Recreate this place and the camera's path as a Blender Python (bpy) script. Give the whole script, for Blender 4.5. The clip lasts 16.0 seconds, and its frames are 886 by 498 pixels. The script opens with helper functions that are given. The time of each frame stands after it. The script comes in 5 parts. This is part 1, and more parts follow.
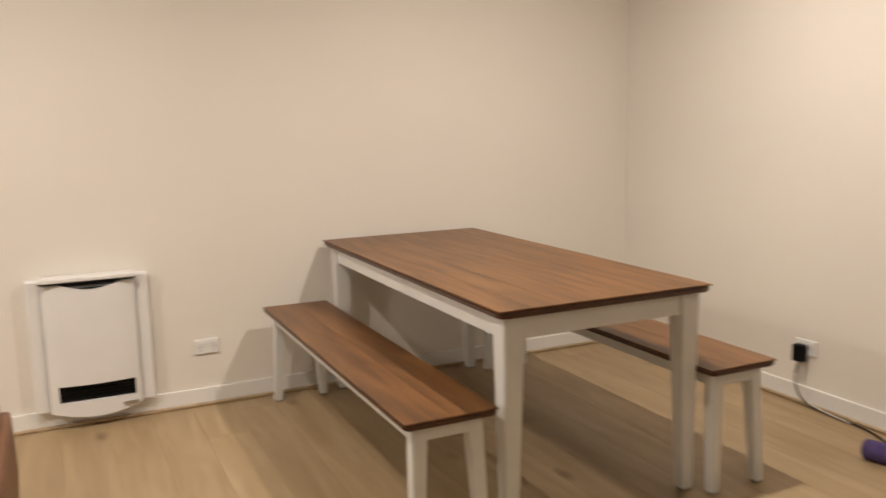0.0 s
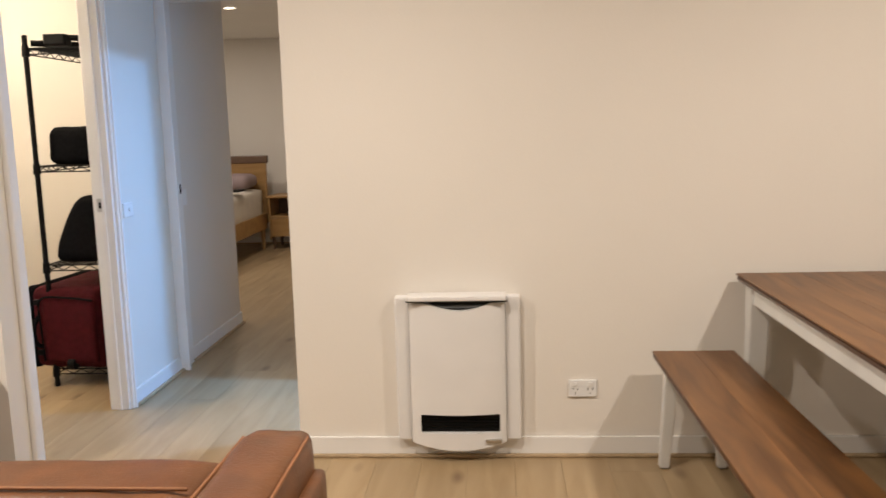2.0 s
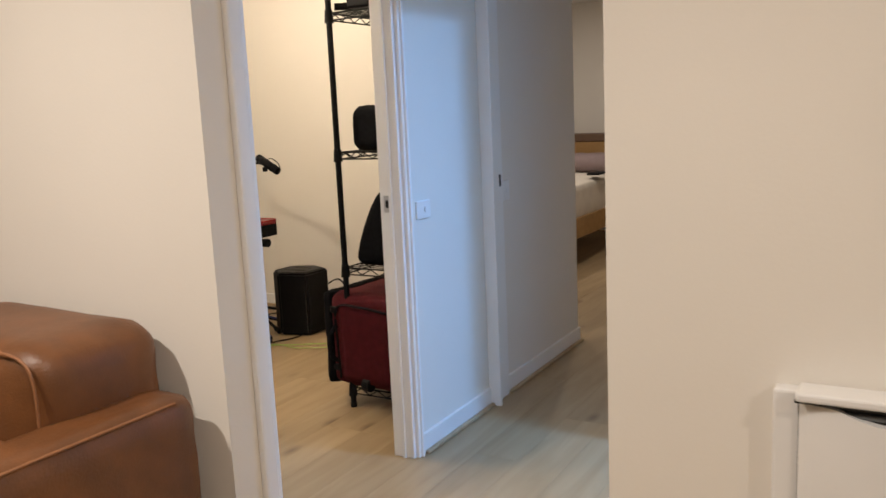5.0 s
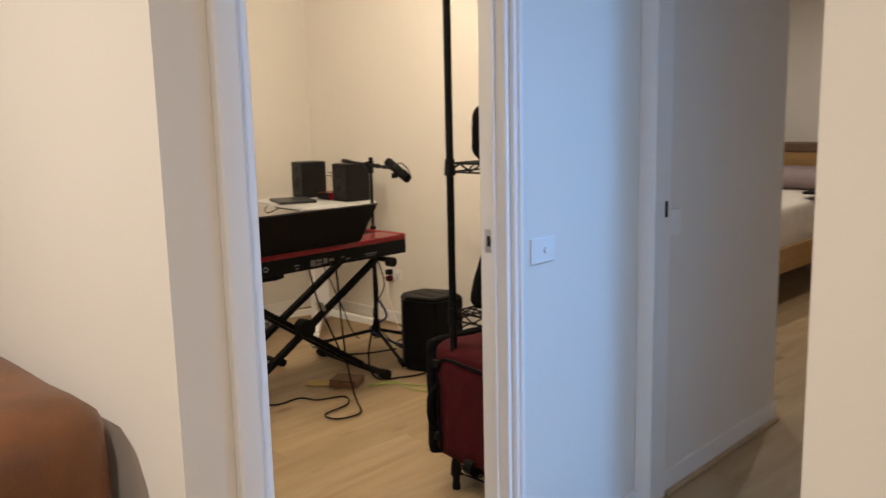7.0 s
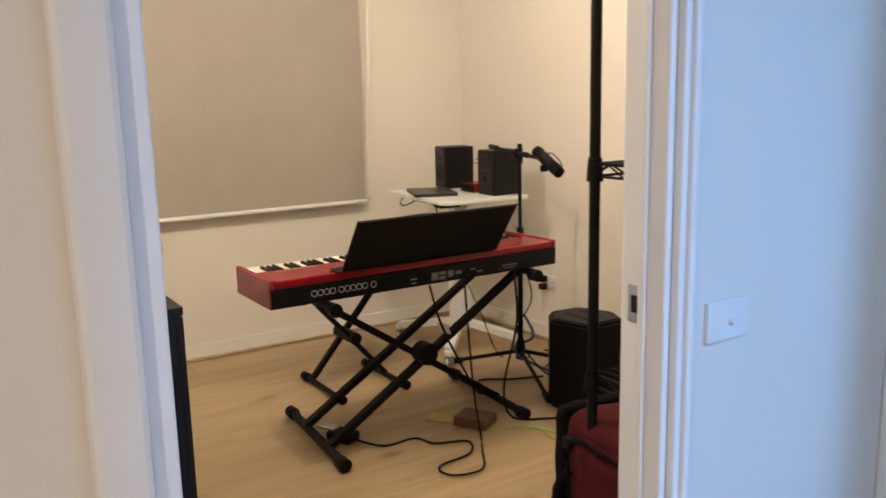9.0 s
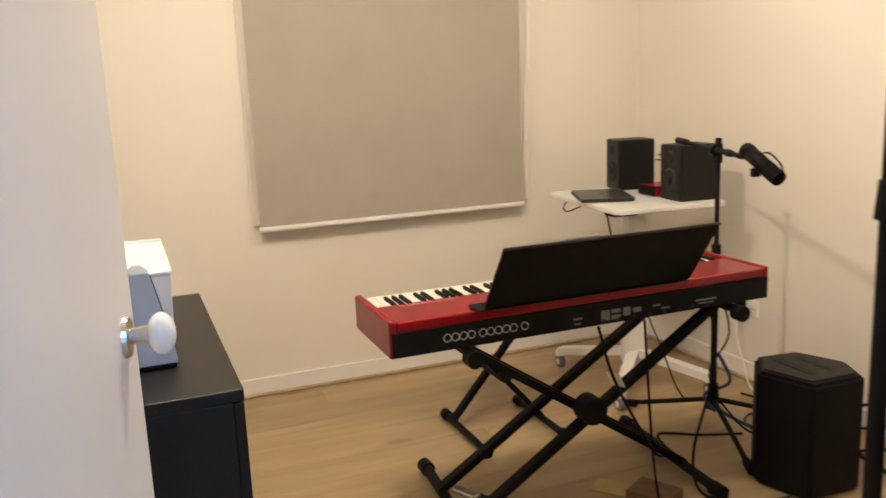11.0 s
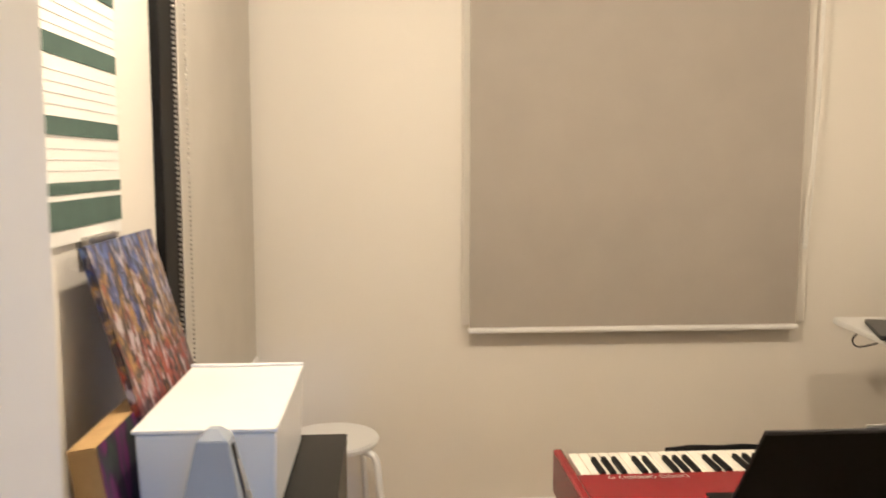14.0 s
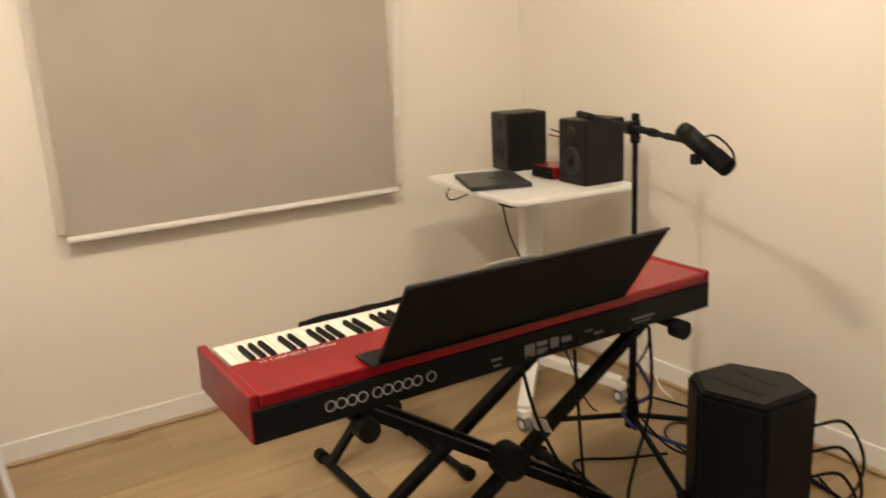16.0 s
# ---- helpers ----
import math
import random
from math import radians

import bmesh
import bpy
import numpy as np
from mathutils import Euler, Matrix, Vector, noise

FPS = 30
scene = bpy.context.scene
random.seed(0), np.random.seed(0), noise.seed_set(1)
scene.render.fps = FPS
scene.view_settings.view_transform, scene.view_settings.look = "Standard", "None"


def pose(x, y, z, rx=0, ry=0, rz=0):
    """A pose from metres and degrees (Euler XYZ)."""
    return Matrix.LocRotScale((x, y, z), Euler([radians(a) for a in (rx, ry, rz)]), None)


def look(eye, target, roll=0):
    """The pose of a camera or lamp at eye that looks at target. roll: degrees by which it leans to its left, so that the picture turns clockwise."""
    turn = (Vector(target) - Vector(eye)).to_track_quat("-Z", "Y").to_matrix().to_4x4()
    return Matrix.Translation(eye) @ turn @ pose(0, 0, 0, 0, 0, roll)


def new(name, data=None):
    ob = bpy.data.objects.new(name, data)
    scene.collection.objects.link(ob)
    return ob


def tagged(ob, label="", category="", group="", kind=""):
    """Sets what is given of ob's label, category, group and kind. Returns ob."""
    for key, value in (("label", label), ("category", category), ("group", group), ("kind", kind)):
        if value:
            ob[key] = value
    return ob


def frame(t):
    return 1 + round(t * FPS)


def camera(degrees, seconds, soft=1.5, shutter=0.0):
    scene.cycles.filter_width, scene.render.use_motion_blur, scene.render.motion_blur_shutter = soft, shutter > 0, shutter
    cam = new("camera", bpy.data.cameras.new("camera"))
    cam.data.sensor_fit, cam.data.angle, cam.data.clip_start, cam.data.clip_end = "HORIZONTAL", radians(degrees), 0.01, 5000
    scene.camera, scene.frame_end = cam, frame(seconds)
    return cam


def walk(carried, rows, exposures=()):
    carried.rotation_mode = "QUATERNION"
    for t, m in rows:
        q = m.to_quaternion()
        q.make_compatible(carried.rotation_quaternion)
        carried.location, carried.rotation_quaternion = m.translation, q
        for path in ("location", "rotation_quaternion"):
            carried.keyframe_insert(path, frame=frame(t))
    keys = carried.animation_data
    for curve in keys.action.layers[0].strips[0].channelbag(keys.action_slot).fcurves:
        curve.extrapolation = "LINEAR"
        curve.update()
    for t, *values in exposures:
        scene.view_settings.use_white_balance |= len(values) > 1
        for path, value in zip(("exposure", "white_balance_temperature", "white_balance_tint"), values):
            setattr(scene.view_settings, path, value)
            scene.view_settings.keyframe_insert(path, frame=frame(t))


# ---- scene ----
cam = camera(56.4, 16.0, shutter=0.5)
PATH = [
    (0, (-0.111, 1.338, 1.353), (0.727, 3.127, 1.044), -1.2),
    (0.5, (-0.059, 1.505, 1.35), (0.545, 3.388, 1.058), -2.1),
    (1, (-0.017, 1.708, 1.351), (0.446, 3.634, 1.077), -3.2),
    (1.5, (0.052, 1.873, 1.354), (0.235, 3.847, 1.084), -2.2),
    (2, (0.148, 2.06, 1.367), (0.021, 4.035, 1.074), -1.5),
    (2.5, (0.147, 2.261, 1.358), (-0.035, 4.223, 1.015), -2.6),
    (3, (0.122, 2.473, 1.361), (-0.129, 4.424, 1.001), -3.5),
    (3.5, (0.139, 2.711, 1.376), (-0.382, 4.607, 1.011), -2.8),
    (4, (0.125, 2.904, 1.373), (-0.636, 4.719, 1.017), -2.3),
    (6.5, (-0.222, 3.996, 1.372), (-1.453, 5.543, 1.069), -2.3),
    (7, (-0.287, 4.236, 1.374), (-1.66, 5.655, 1.058), -1.3),
    (7.5, (-0.389, 4.439, 1.361), (-1.858, 5.753, 1.022), -1.0),
    (8, (-0.583, 4.618, 1.364), (-2.072, 5.907, 1.018), -1.8),
    (8.5, (-0.698, 4.794, 1.363), (-2.258, 5.995, 1.012), -1.4),
    (9, (-0.805, 4.946, 1.381), (-2.457, 6.013, 1.018), -1.3),
    (11.5, (-1.553, 5.423, 1.391), (-3.444, 5.953, 1.009), -1.8),
    (12, (-1.627, 5.533, 1.401), (-3.575, 5.827, 1.056), -0.3),
    (12.5, (-1.666, 5.581, 1.419), (-3.642, 5.747, 1.162), 0.4),
    (13, (-1.754, 5.567, 1.433), (-3.744, 5.657, 1.26), 0.6),
    (13.5, (-1.861, 5.536, 1.438), (-3.854, 5.62, 1.289), 0.3),
    (14, (-1.967, 5.573, 1.433), (-3.951, 5.707, 1.227), 0.0),
    (14.5, (-2.031, 5.607, 1.425), (-3.983, 5.928, 1.128), -1.2),
    (15, (-2.057, 5.568, 1.428), (-3.922, 6.185, 1.054), -2.0),
    (15.5, (-2.056, 5.544, 1.423), (-3.814, 6.395, 0.991), -2.6),
    (16, (-2.046, 5.518, 1.414), (-3.693, 6.537, 0.914), -2.8),
]
walk(cam, [(t, look(eye, target, roll)) for t, eye, target, roll in PATH], exposures=((0.0, 0.0), (2.0, 0.05), (3.0, 0.0), (3.5, -0.15), (4.0, -0.25), (6.5, -0.25), (7.0, -0.25), (9.0, -0.1), (11.5, 0.0), (12.5, -0.12), (14.0, -0.12), (15.0, 0.0), (16.0, 0.0)))

# ---------- light ----------
world = bpy.data.worlds.new("night")
scene.world = world
world.use_nodes = True
world.node_tree.nodes["Background"].inputs[0].default_value = (0.02, 0.03, 0.05, 1)
world.node_tree.nodes["Background"].inputs[1].default_value = 0.05

CEIL = 2.46
WARM = (1.0, 0.89, 0.78)
COOL = (0.19, 0.46, 1.0)


def disc_lamp(x, y, watts, colour, z=CEIL - 0.02, size=0.09):
    data = bpy.data.lights.new("downlight_and_fill_lamp", "AREA")
    data.shape, data.size, data.energy, data.color = "DISK", size, watts, colour
    ob = new("downlight_and_fill_lamp", data)
    ob.matrix_world = pose(x, y, z)
    return ob


# first two follow cast shadows; the last three are unseen, added as fill
LIVING_SPOTS = [(1.8, 3.75), (-0.35, 3.85), (-0.35, 0.9), (1.9, 0.9), (-2.2, 3.5)]
MUSIC_SPOTS = [(-3.30, 5.58), (-3.40, 6.84)]
BED_SPOTS = [(-2.16, 9.47), (-3.2, 10.2)]
for i, (lx, ly) in enumerate(LIVING_SPOTS):
    disc_lamp(lx, ly, (34, 27, 6, 5, 54)[i], WARM)
for (lx, ly), watts in zip(MUSIC_SPOTS, (64, 36)):
    data = bpy.data.lights.new("downlight_and_fill_lamp", "POINT")
    data.energy, data.color, data.shadow_soft_size = watts, (1.0, 0.84, 0.64), 0.035
    new("downlight_and_fill_lamp", data).matrix_world = pose(lx, ly, CEIL - 0.08)
for lx, ly in BED_SPOTS:
    disc_lamp(lx, ly, 16, WARM)
# cool ceiling lamp of the room across the hall, shining out through its open door
disc_lamp(0.55, 6.29, 94, COOL, CEIL - 0.03, 0.22)


# ---------- materials ----------
def material(name, colour, rough=0.5, metal=0.0, vary=0.06, scale=8.0, bump=0.0, bump_scale=60.0, spec=0.5, stretch=(1, 1, 1)):
    m = bpy.data.materials.new(name)
    m.use_nodes = True
    n, l = m.node_tree.nodes, m.node_tree.links
    b = n["Principled BSDF"]
    b.inputs["Roughness"].default_value = rough
    b.inputs["Metallic"].default_value = metal
    b.inputs["Specular IOR Level"].default_value = spec
    tc = n.new("ShaderNodeTexCoord")
    mp = n.new("ShaderNodeMapping")
    mp.inputs["Scale"].default_value = stretch
    l.new(tc.outputs["Object"], mp.inputs["Vector"])
    a = n.new("ShaderNodeTexNoise")
    a.inputs["Scale"].default_value, a.inputs["Detail"].default_value = scale, 6
    l.new(mp.outputs["Vector"], a.inputs["Vector"])
    r = n.new("ShaderNodeValToRGB")
    lo = [max(0, c * (1 - vary)) for c in colour]
    hi = [min(1, c * (1 + vary)) for c in colour]
    r.color_ramp.elements[0].position, r.color_ramp.elements[1].position = 0.3, 0.7
    r.color_ramp.elements[0].color, r.color_ramp.elements[1].color = (*lo, 1), (*hi, 1)
    l.new(a.outputs["Fac"], r.inputs["Fac"])
    l.new(r.outputs["Color"], b.inputs["Base Color"])
    if bump:
        c = n.new("ShaderNodeTexNoise")
        c.inputs["Scale"].default_value, c.inputs["Detail"].default_value = bump_scale, 4
        l.new(mp.outputs["Vector"], c.inputs["Vector"])
        k = n.new("ShaderNodeBump")
        k.inputs["Strength"].default_value, k.inputs["Distance"].default_value = bump, 0.004
        l.new(c.outputs["Fac"], k.inputs["Height"])
        l.new(k.outputs["Normal"], b.inputs["Normal"])
    return m


def plank_material(name, dark, light, knot, rough, along="Y", per_object=True, grain=1.0, knots=True):
    """Wood with long grain along one axis, a tone for each board, and scattered knots."""
    m = bpy.data.materials.new(name)
    m.use_nodes = True
    n, l = m.node_tree.nodes, m.node_tree.links
    b = n["Principled BSDF"]
    b.inputs["Roughness"].default_value = rough
    tc = n.new("ShaderNodeTexCoord")
    info = n.new("ShaderNodeObjectInfo")
    geo = n.new("ShaderNodeNewGeometry")
    shift = n.new("ShaderNodeVectorMath")
    shift.operation = "ADD"
    mul = n.new("ShaderNodeMath")
    mul.operation = "MULTIPLY"
    mul.inputs[1].default_value = 37.0
    rnd = info.outputs["Random"] if per_object else geo.outputs["Random Per Island"]
    l.new(rnd, mul.inputs[0])
    l.new(tc.outputs["Object"], shift.inputs[0])
    comb = n.new("ShaderNodeCombineXYZ")
    for axis in "XYZ":
        l.new(mul.outputs[0], comb.inputs[axis])
    l.new(comb.outputs[0], shift.inputs[1])
    mp = n.new("ShaderNodeMapping")
    mp.inputs["Scale"].default_value = (1.0, 8, 8) if along == "X" else (8, 1.0, 8)
    l.new(shift.outputs[0], mp.inputs["Vector"])
    g = n.new("ShaderNodeTexNoise")
    g.inputs["Scale"].default_value, g.inputs["Detail"].default_value, g.inputs["Distortion"].default_value = 1.6 * grain, 8, 0.6
    l.new(mp.outputs[0], g.inputs["Vector"])
    ramp = n.new("ShaderNodeValToRGB")
    ramp.color_ramp.elements[0].position, ramp.color_ramp.elements[1].position = 0.28, 0.72
    ramp.color_ramp.elements[0].color, ramp.color_ramp.elements[1].color = (*dark, 1), (*light, 1)
    l.new(g.outputs["Fac"], ramp.inputs["Fac"])
    tone = n.new("ShaderNodeMapRange")
    tone.inputs["To Min"].default_value, tone.inputs["To Max"].default_value = 0.93, 1.06
    l.new(rnd, tone.inputs["Value"])
    hsv = n.new("ShaderNodeHueSaturation")
    l.new(ramp.outputs[0], hsv.inputs["Color"])
    l.new(tone.outputs[0], hsv.inputs["Value"])
    out = hsv.outputs[0]
    if knots:
        kp = n.new("ShaderNodeMapping")
        kp.inputs["Scale"].default_value = (1.3, 3.0, 3.0) if along == "X" else (3.0, 1.3, 3.0)
        l.new(shift.outputs[0], kp.inputs["Vector"])
        v = n.new("ShaderNodeTexVoronoi")
        v.inputs["Scale"].default_value = 1.5
        l.new(kp.outputs[0], v.inputs["Vector"])
        kr = n.new("ShaderNodeValToRGB")
        kr.color_ramp.elements[0].position, kr.color_ramp.elements[1].position = 0.03, 0.15
        kr.color_ramp.elements[0].color, kr.color_ramp.elements[1].color = (0.75, 0.75, 0.75, 1), (0, 0, 0, 1)
        l.new(v.outputs["Distance"], kr.inputs["Fac"])
        mix = n.new("ShaderNodeMix")
        mix.data_type = "RGBA"
        l.new(kr.outputs[0], mix.inputs["Factor"])
        l.new(out, mix.inputs["A"])
        mix.inputs["B"].default_value = (*knot, 1)
        out = mix.outputs["Result"]
    l.new(out, b.inputs["Base Color"])
    k = n.new("ShaderNodeBump")
    k.inputs["Strength"].default_value, k.inputs["Distance"].default_value = 0.12, 0.002
    l.new(g.outputs["Fac"], k.inputs["Height"])
    l.new(k.outputs["Normal"], b.inputs["Normal"])
    return m


def lamp_material(name, colour, strength):
    m = bpy.data.materials.new(name)
    m.use_nodes = True
    b = m.node_tree.nodes["Principled BSDF"]
    b.inputs["Emission Color"].default_value = (*colour, 1)
    b.inputs["Emission Strength"].default_value = strength
    return m


WALL = material("wall_paint", (0.78, 0.74, 0.68), 0.75, vary=0.018, scale=1.3, bump=0.10, bump_scale=90, spec=0.25)
TRIM = material("trim_paint", (0.82, 0.81, 0.79), 0.38, vary=0.02, scale=3, bump=0.03)
CEILING = material("ceiling_paint", (0.82, 0.80, 0.76), 0.85, vary=0.02, scale=2, bump=0.05)
OAK = plank_material("oak_floor_board", (0.315, 0.22, 0.118), (0.425, 0.315, 0.185), (0.12, 0.07, 0.038), 0.42, "Y")
QUAD = material("oak_beading", (0.42, 0.31, 0.19), 0.45, vary=0.12, scale=20)
STAIN = plank_material("brown_stained_timber", (0.085, 0.034, 0.010), (0.235, 0.108, 0.036), (0.06, 0.022, 0.01), 0.40, "Y", True, 1.3, False)
STAIN_EDGE = material("dark_stained_edge", (0.075, 0.03, 0.014), 0.3, vary=0.15, scale=30)
WHITE_WOOD = material("white_painted_timber", (0.76, 0.76, 0.74), 0.38, vary=0.03, scale=10, bump=0.04)
WHITE_METAL = material("white_enamel", (0.78, 0.77, 0.76), 0.34, vary=0.02, scale=6, bump=0.02, bump_scale=200)
WHITE_PLASTIC = material("white_plastic", (0.80, 0.80, 0.79), 0.3, vary=0.015, scale=10)
BLACK_METAL = material("black_powder_coat", (0.004, 0.004, 0.0045), 0.55, 0.0, vary=0.2, scale=40, bump=0.05, bump_scale=300, spec=0.15)
BLACK_PLASTIC = material("black_plastic", (0.004, 0.004, 0.0045), 0.55, vary=0.2, scale=60, bump=0.08, bump_scale=400, spec=0.15)
# speaker top panel, lighter than the black cabinet around it
GREY_TOP = material("dark_grey_plastic", (0.011, 0.011, 0.0115), 0.5, vary=0.2, scale=50, bump=0.1, bump_scale=300, spec=0.25)
# real grilles, and the dark inside slots and holes put in as colour
BLACK_VOID = material("black_grille_and_hollow", (0.006, 0.006, 0.006), 0.7, vary=0.3, scale=80)
BLACK_WOOD = material("black_brown_laminate", (0.006, 0.0055, 0.0055), 0.42, spec=0.25, vary=0.25, scale=12, stretch=(1, 12, 12), bump=0.1, bump_scale=30)
BLACK_CLOTH = material("black_nylon", (0.005, 0.005, 0.006), 0.9, spec=0.1, vary=0.3, scale=50, bump=0.3, bump_scale=300)
RED_LACQUER = material("red_lacquer", (0.21, 0.004, 0.009), 0.26, vary=0.06, scale=12, bump=0.02)
RED_CLOTH = material("dark_red_nylon", (0.055, 0.005, 0.008), 0.9, spec=0.15, vary=0.2, scale=30, bump=0.35, bump_scale=260)
LEATHER = material("tan_leather", (0.15, 0.057, 0.018), 0.42, vary=0.22, scale=9, bump=0.35, bump_scale=130)
STITCH = material("tan_piping", (0.27, 0.115, 0.046), 0.6, vary=0.1, scale=40)
IVORY = material("white_keys", (0.80, 0.77, 0.70), 0.25, vary=0.02)
FABRIC = material("grey_blind_fabric", (0.385, 0.35, 0.31), 0.85, vary=0.03, scale=5, bump=0.2, bump_scale=500)
FABRIC_PALE = material("pale_grey_blind_fabric", (0.56, 0.53, 0.48), 0.85, vary=0.03, scale=5, bump=0.2, bump_scale=500)
CHROME = material("brushed_nickel", (0.55, 0.53, 0.50), 0.28, 1.0, vary=0.06, scale=60)
CERAMIC = material("white_ceramic", (0.82, 0.81, 0.79), 0.12, vary=0.01)
GREY_LAPTOP = material("dark_grey_aluminium", (0.055, 0.055, 0.06), 0.38, 0.6, vary=0.08, scale=30)
BLUE_PAINT = material("blue_grey_lacquer", (0.30, 0.34, 0.40), 0.3, vary=0.04, scale=10)
CARD = material("kraft_cardboard", (0.42, 0.27, 0.12), 0.8, vary=0.12, scale=30)
PAPER = material("white_paper", (0.80, 0.79, 0.76), 0.8, vary=0.02)
GREEN_INK = material("dark_green_ink", (0.055, 0.10, 0.085), 0.75, vary=0.1, scale=20)
GREY_INK = material("faint_grey_ink", (0.55, 0.54, 0.54), 0.8, vary=0.05)
DIM_PRINT = material("dim_print", (0.15, 0.15, 0.15), 0.5, vary=0.05)
LETTER = material("pale_grey_print", (0.42, 0.42, 0.42), 0.4, vary=0.02)
BROWN_BOX = material("brown_wooden_box", (0.15, 0.075, 0.04), 0.5, vary=0.2, scale=25)
YELLOW_CARD = material("yellow_paper", (0.50, 0.36, 0.14), 0.8, vary=0.1)
PURPLE = material("purple_foam", (0.07, 0.045, 0.16), 0.8, vary=0.2, scale=40, bump=0.3, bump_scale=150)
GREY_RUBBER = material("grey_rubber", (0.16, 0.17, 0.18), 0.55, vary=0.1, scale=30)
OAK_FURNITURE = plank_material("honey_oak", (0.30, 0.165, 0.06), (0.44, 0.26, 0.10), (0.2, 0.1, 0.04), 0.4, "X", True, 1.0, False)
WALNUT = material("walnut_brown", (0.13, 0.075, 0.045), 0.45, vary=0.2, scale=14, stretch=(1, 10, 10))
LINEN = material("cream_linen", (0.66, 0.60, 0.52), 0.9, vary=0.05, scale=10, bump=0.4, bump_scale=60)
MAUVE = material("mauve_pillow_cotton", (0.28, 0.21, 0.21), 0.9, vary=0.08, scale=12, bump=0.3, bump_scale=60)
LIME = material("lime_cable", (0.30, 0.42, 0.10), 0.5, vary=0.05)
BLUE_CORD = material("blue_cord", (0.02, 0.035, 0.14), 0.5, vary=0.1)
GLOW = lamp_material("lit_lamp_diffuser", (1.0, 0.86, 0.66), 14)
GLOW_COOL = lamp_material("lit_cool_diffuser", (0.6, 0.8, 1.0), 14)
NIGHT = material("night_glass", (0.01, 0.011, 0.013), 0.08, vary=0.05)


def collage_material(name, hues, scale):
    """A busy printed picture of small coloured patches."""
    m = bpy.data.materials.new(name)
    m.use_nodes = True
    n, l = m.node_tree.nodes, m.node_tree.links
    b = n["Principled BSDF"]
    b.inputs["Roughness"].default_value = 0.35
    tc = n.new("ShaderNodeTexCoord")
    mp = n.new("ShaderNodeMapping")
    mp.inputs["Scale"].default_value = (1.6, 1, 0.8)
    l.new(tc.outputs["Object"], mp.inputs["Vector"])
    warp = n.new("ShaderNodeTexNoise")
    warp.inputs["Scale"].default_value, warp.inputs["Detail"].default_value = scale, 7
    warp.inputs["Distortion"].default_value = 1.2
    l.new(mp.outputs[0], warp.inputs["Vector"])
    r = n.new("ShaderNodeValToRGB")
    r.color_ramp.interpolation = "LINEAR"
    els = r.color_ramp.elements
    while len(els) < len(hues):
        els.new(0.5)
    for i, c in enumerate(hues):
        els[i].position = 0.28 + 0.44 * i / (len(hues) - 1)
        els[i].color = (*c, 1)
    l.new(warp.outputs["Fac"], r.inputs["Fac"])
    l.new(r.outputs[0], b.inputs["Base Color"])
    return m


def painted_canvas(name):
    """Loose paint: blue above, reds and orange below, pale falling streaks and dark flecks."""
    m = bpy.data.materials.new(name)
    m.use_nodes = True
    n, l = m.node_tree.nodes, m.node_tree.links
    b = n["Principled BSDF"]
    b.inputs["Roughness"].default_value = 0.4
    tc = n.new("ShaderNodeTexCoord")

    def grain(scale, stretch, detail=5):
        mp = n.new("ShaderNodeMapping")
        mp.inputs["Scale"].default_value = stretch
        mp.inputs["Rotation"].default_value = (0, radians(-12), 0)
        l.new(tc.outputs["Object"], mp.inputs["Vector"])
        t = n.new("ShaderNodeTexNoise")
        t.inputs["Scale"].default_value, t.inputs["Detail"].default_value = scale, detail
        l.new(mp.outputs[0], t.inputs["Vector"])
        return t.outputs["Fac"]

    def ramp(fac, stops):
        r = n.new("ShaderNodeValToRGB")
        while len(r.color_ramp.elements) < len(stops):
            r.color_ramp.elements.new(0.5)
        for e, (at, c) in zip(r.color_ramp.elements, stops):
            e.position, e.color = at, (*c, 1)
        l.new(fac, r.inputs["Fac"])
        return r.outputs["Color"]

    def over(fac, under, top):
        x = n.new("ShaderNodeMix")
        x.data_type = "RGBA"
        l.new(fac, x.inputs["Factor"])
        l.new(under, x.inputs["A"])
        x.inputs["B"].default_value = (*top, 1)
        return x.outputs["Result"]

    sep = n.new("ShaderNodeSeparateXYZ")
    l.new(tc.outputs["Object"], sep.inputs[0])
    high = n.new("ShaderNodeMapRange")
    high.inputs["From Min"].default_value, high.inputs["From Max"].default_value = 0.88, 1.30
    high.inputs["To Min"].default_value, high.inputs["To Max"].default_value = -0.28, 0.28
    l.new(sep.outputs["Z"], high.inputs["Value"])
    add = n.new("ShaderNodeMath")
    l.new(grain(20, (1.5, 1, 0.8), 8), add.inputs[0])
    l.new(high.outputs[0], add.inputs[1])
    col = ramp(add.outputs[0], [(0.18, (0.05, 0.04, 0.05)), (0.32, (0.16, 0.11, 0.12)), (0.40, (0.22, 0.02, 0.02)), (0.48, (0.28, 0.06, 0.03)), (0.54, (0.10, 0.05, 0.03)), (0.60, (0.30, 0.16, 0.03)), (0.66, (0.16, 0.10, 0.08)), (0.72, (0.015, 0.03, 0.16)), (0.84, (0.09, 0.15, 0.34)), (0.95, (0.02, 0.02, 0.06))])
    col = over(ramp(grain(60, (1.6, 1, 0.7)), [(0.46, (0, 0, 0)), (0.54, (0.85, 0.85, 0.85))]), col, (0.02, 0.015, 0.02))
    col = over(ramp(grain(48, (1.6, 1, 0.35)), [(0.55, (0, 0, 0)), (0.62, (0.85, 0.85, 0.85))]), col, (0.42, 0.37, 0.40))
    l.new(col, b.inputs["Base Color"])
    return m


COLLAGE = painted_canvas("painted_canvas")
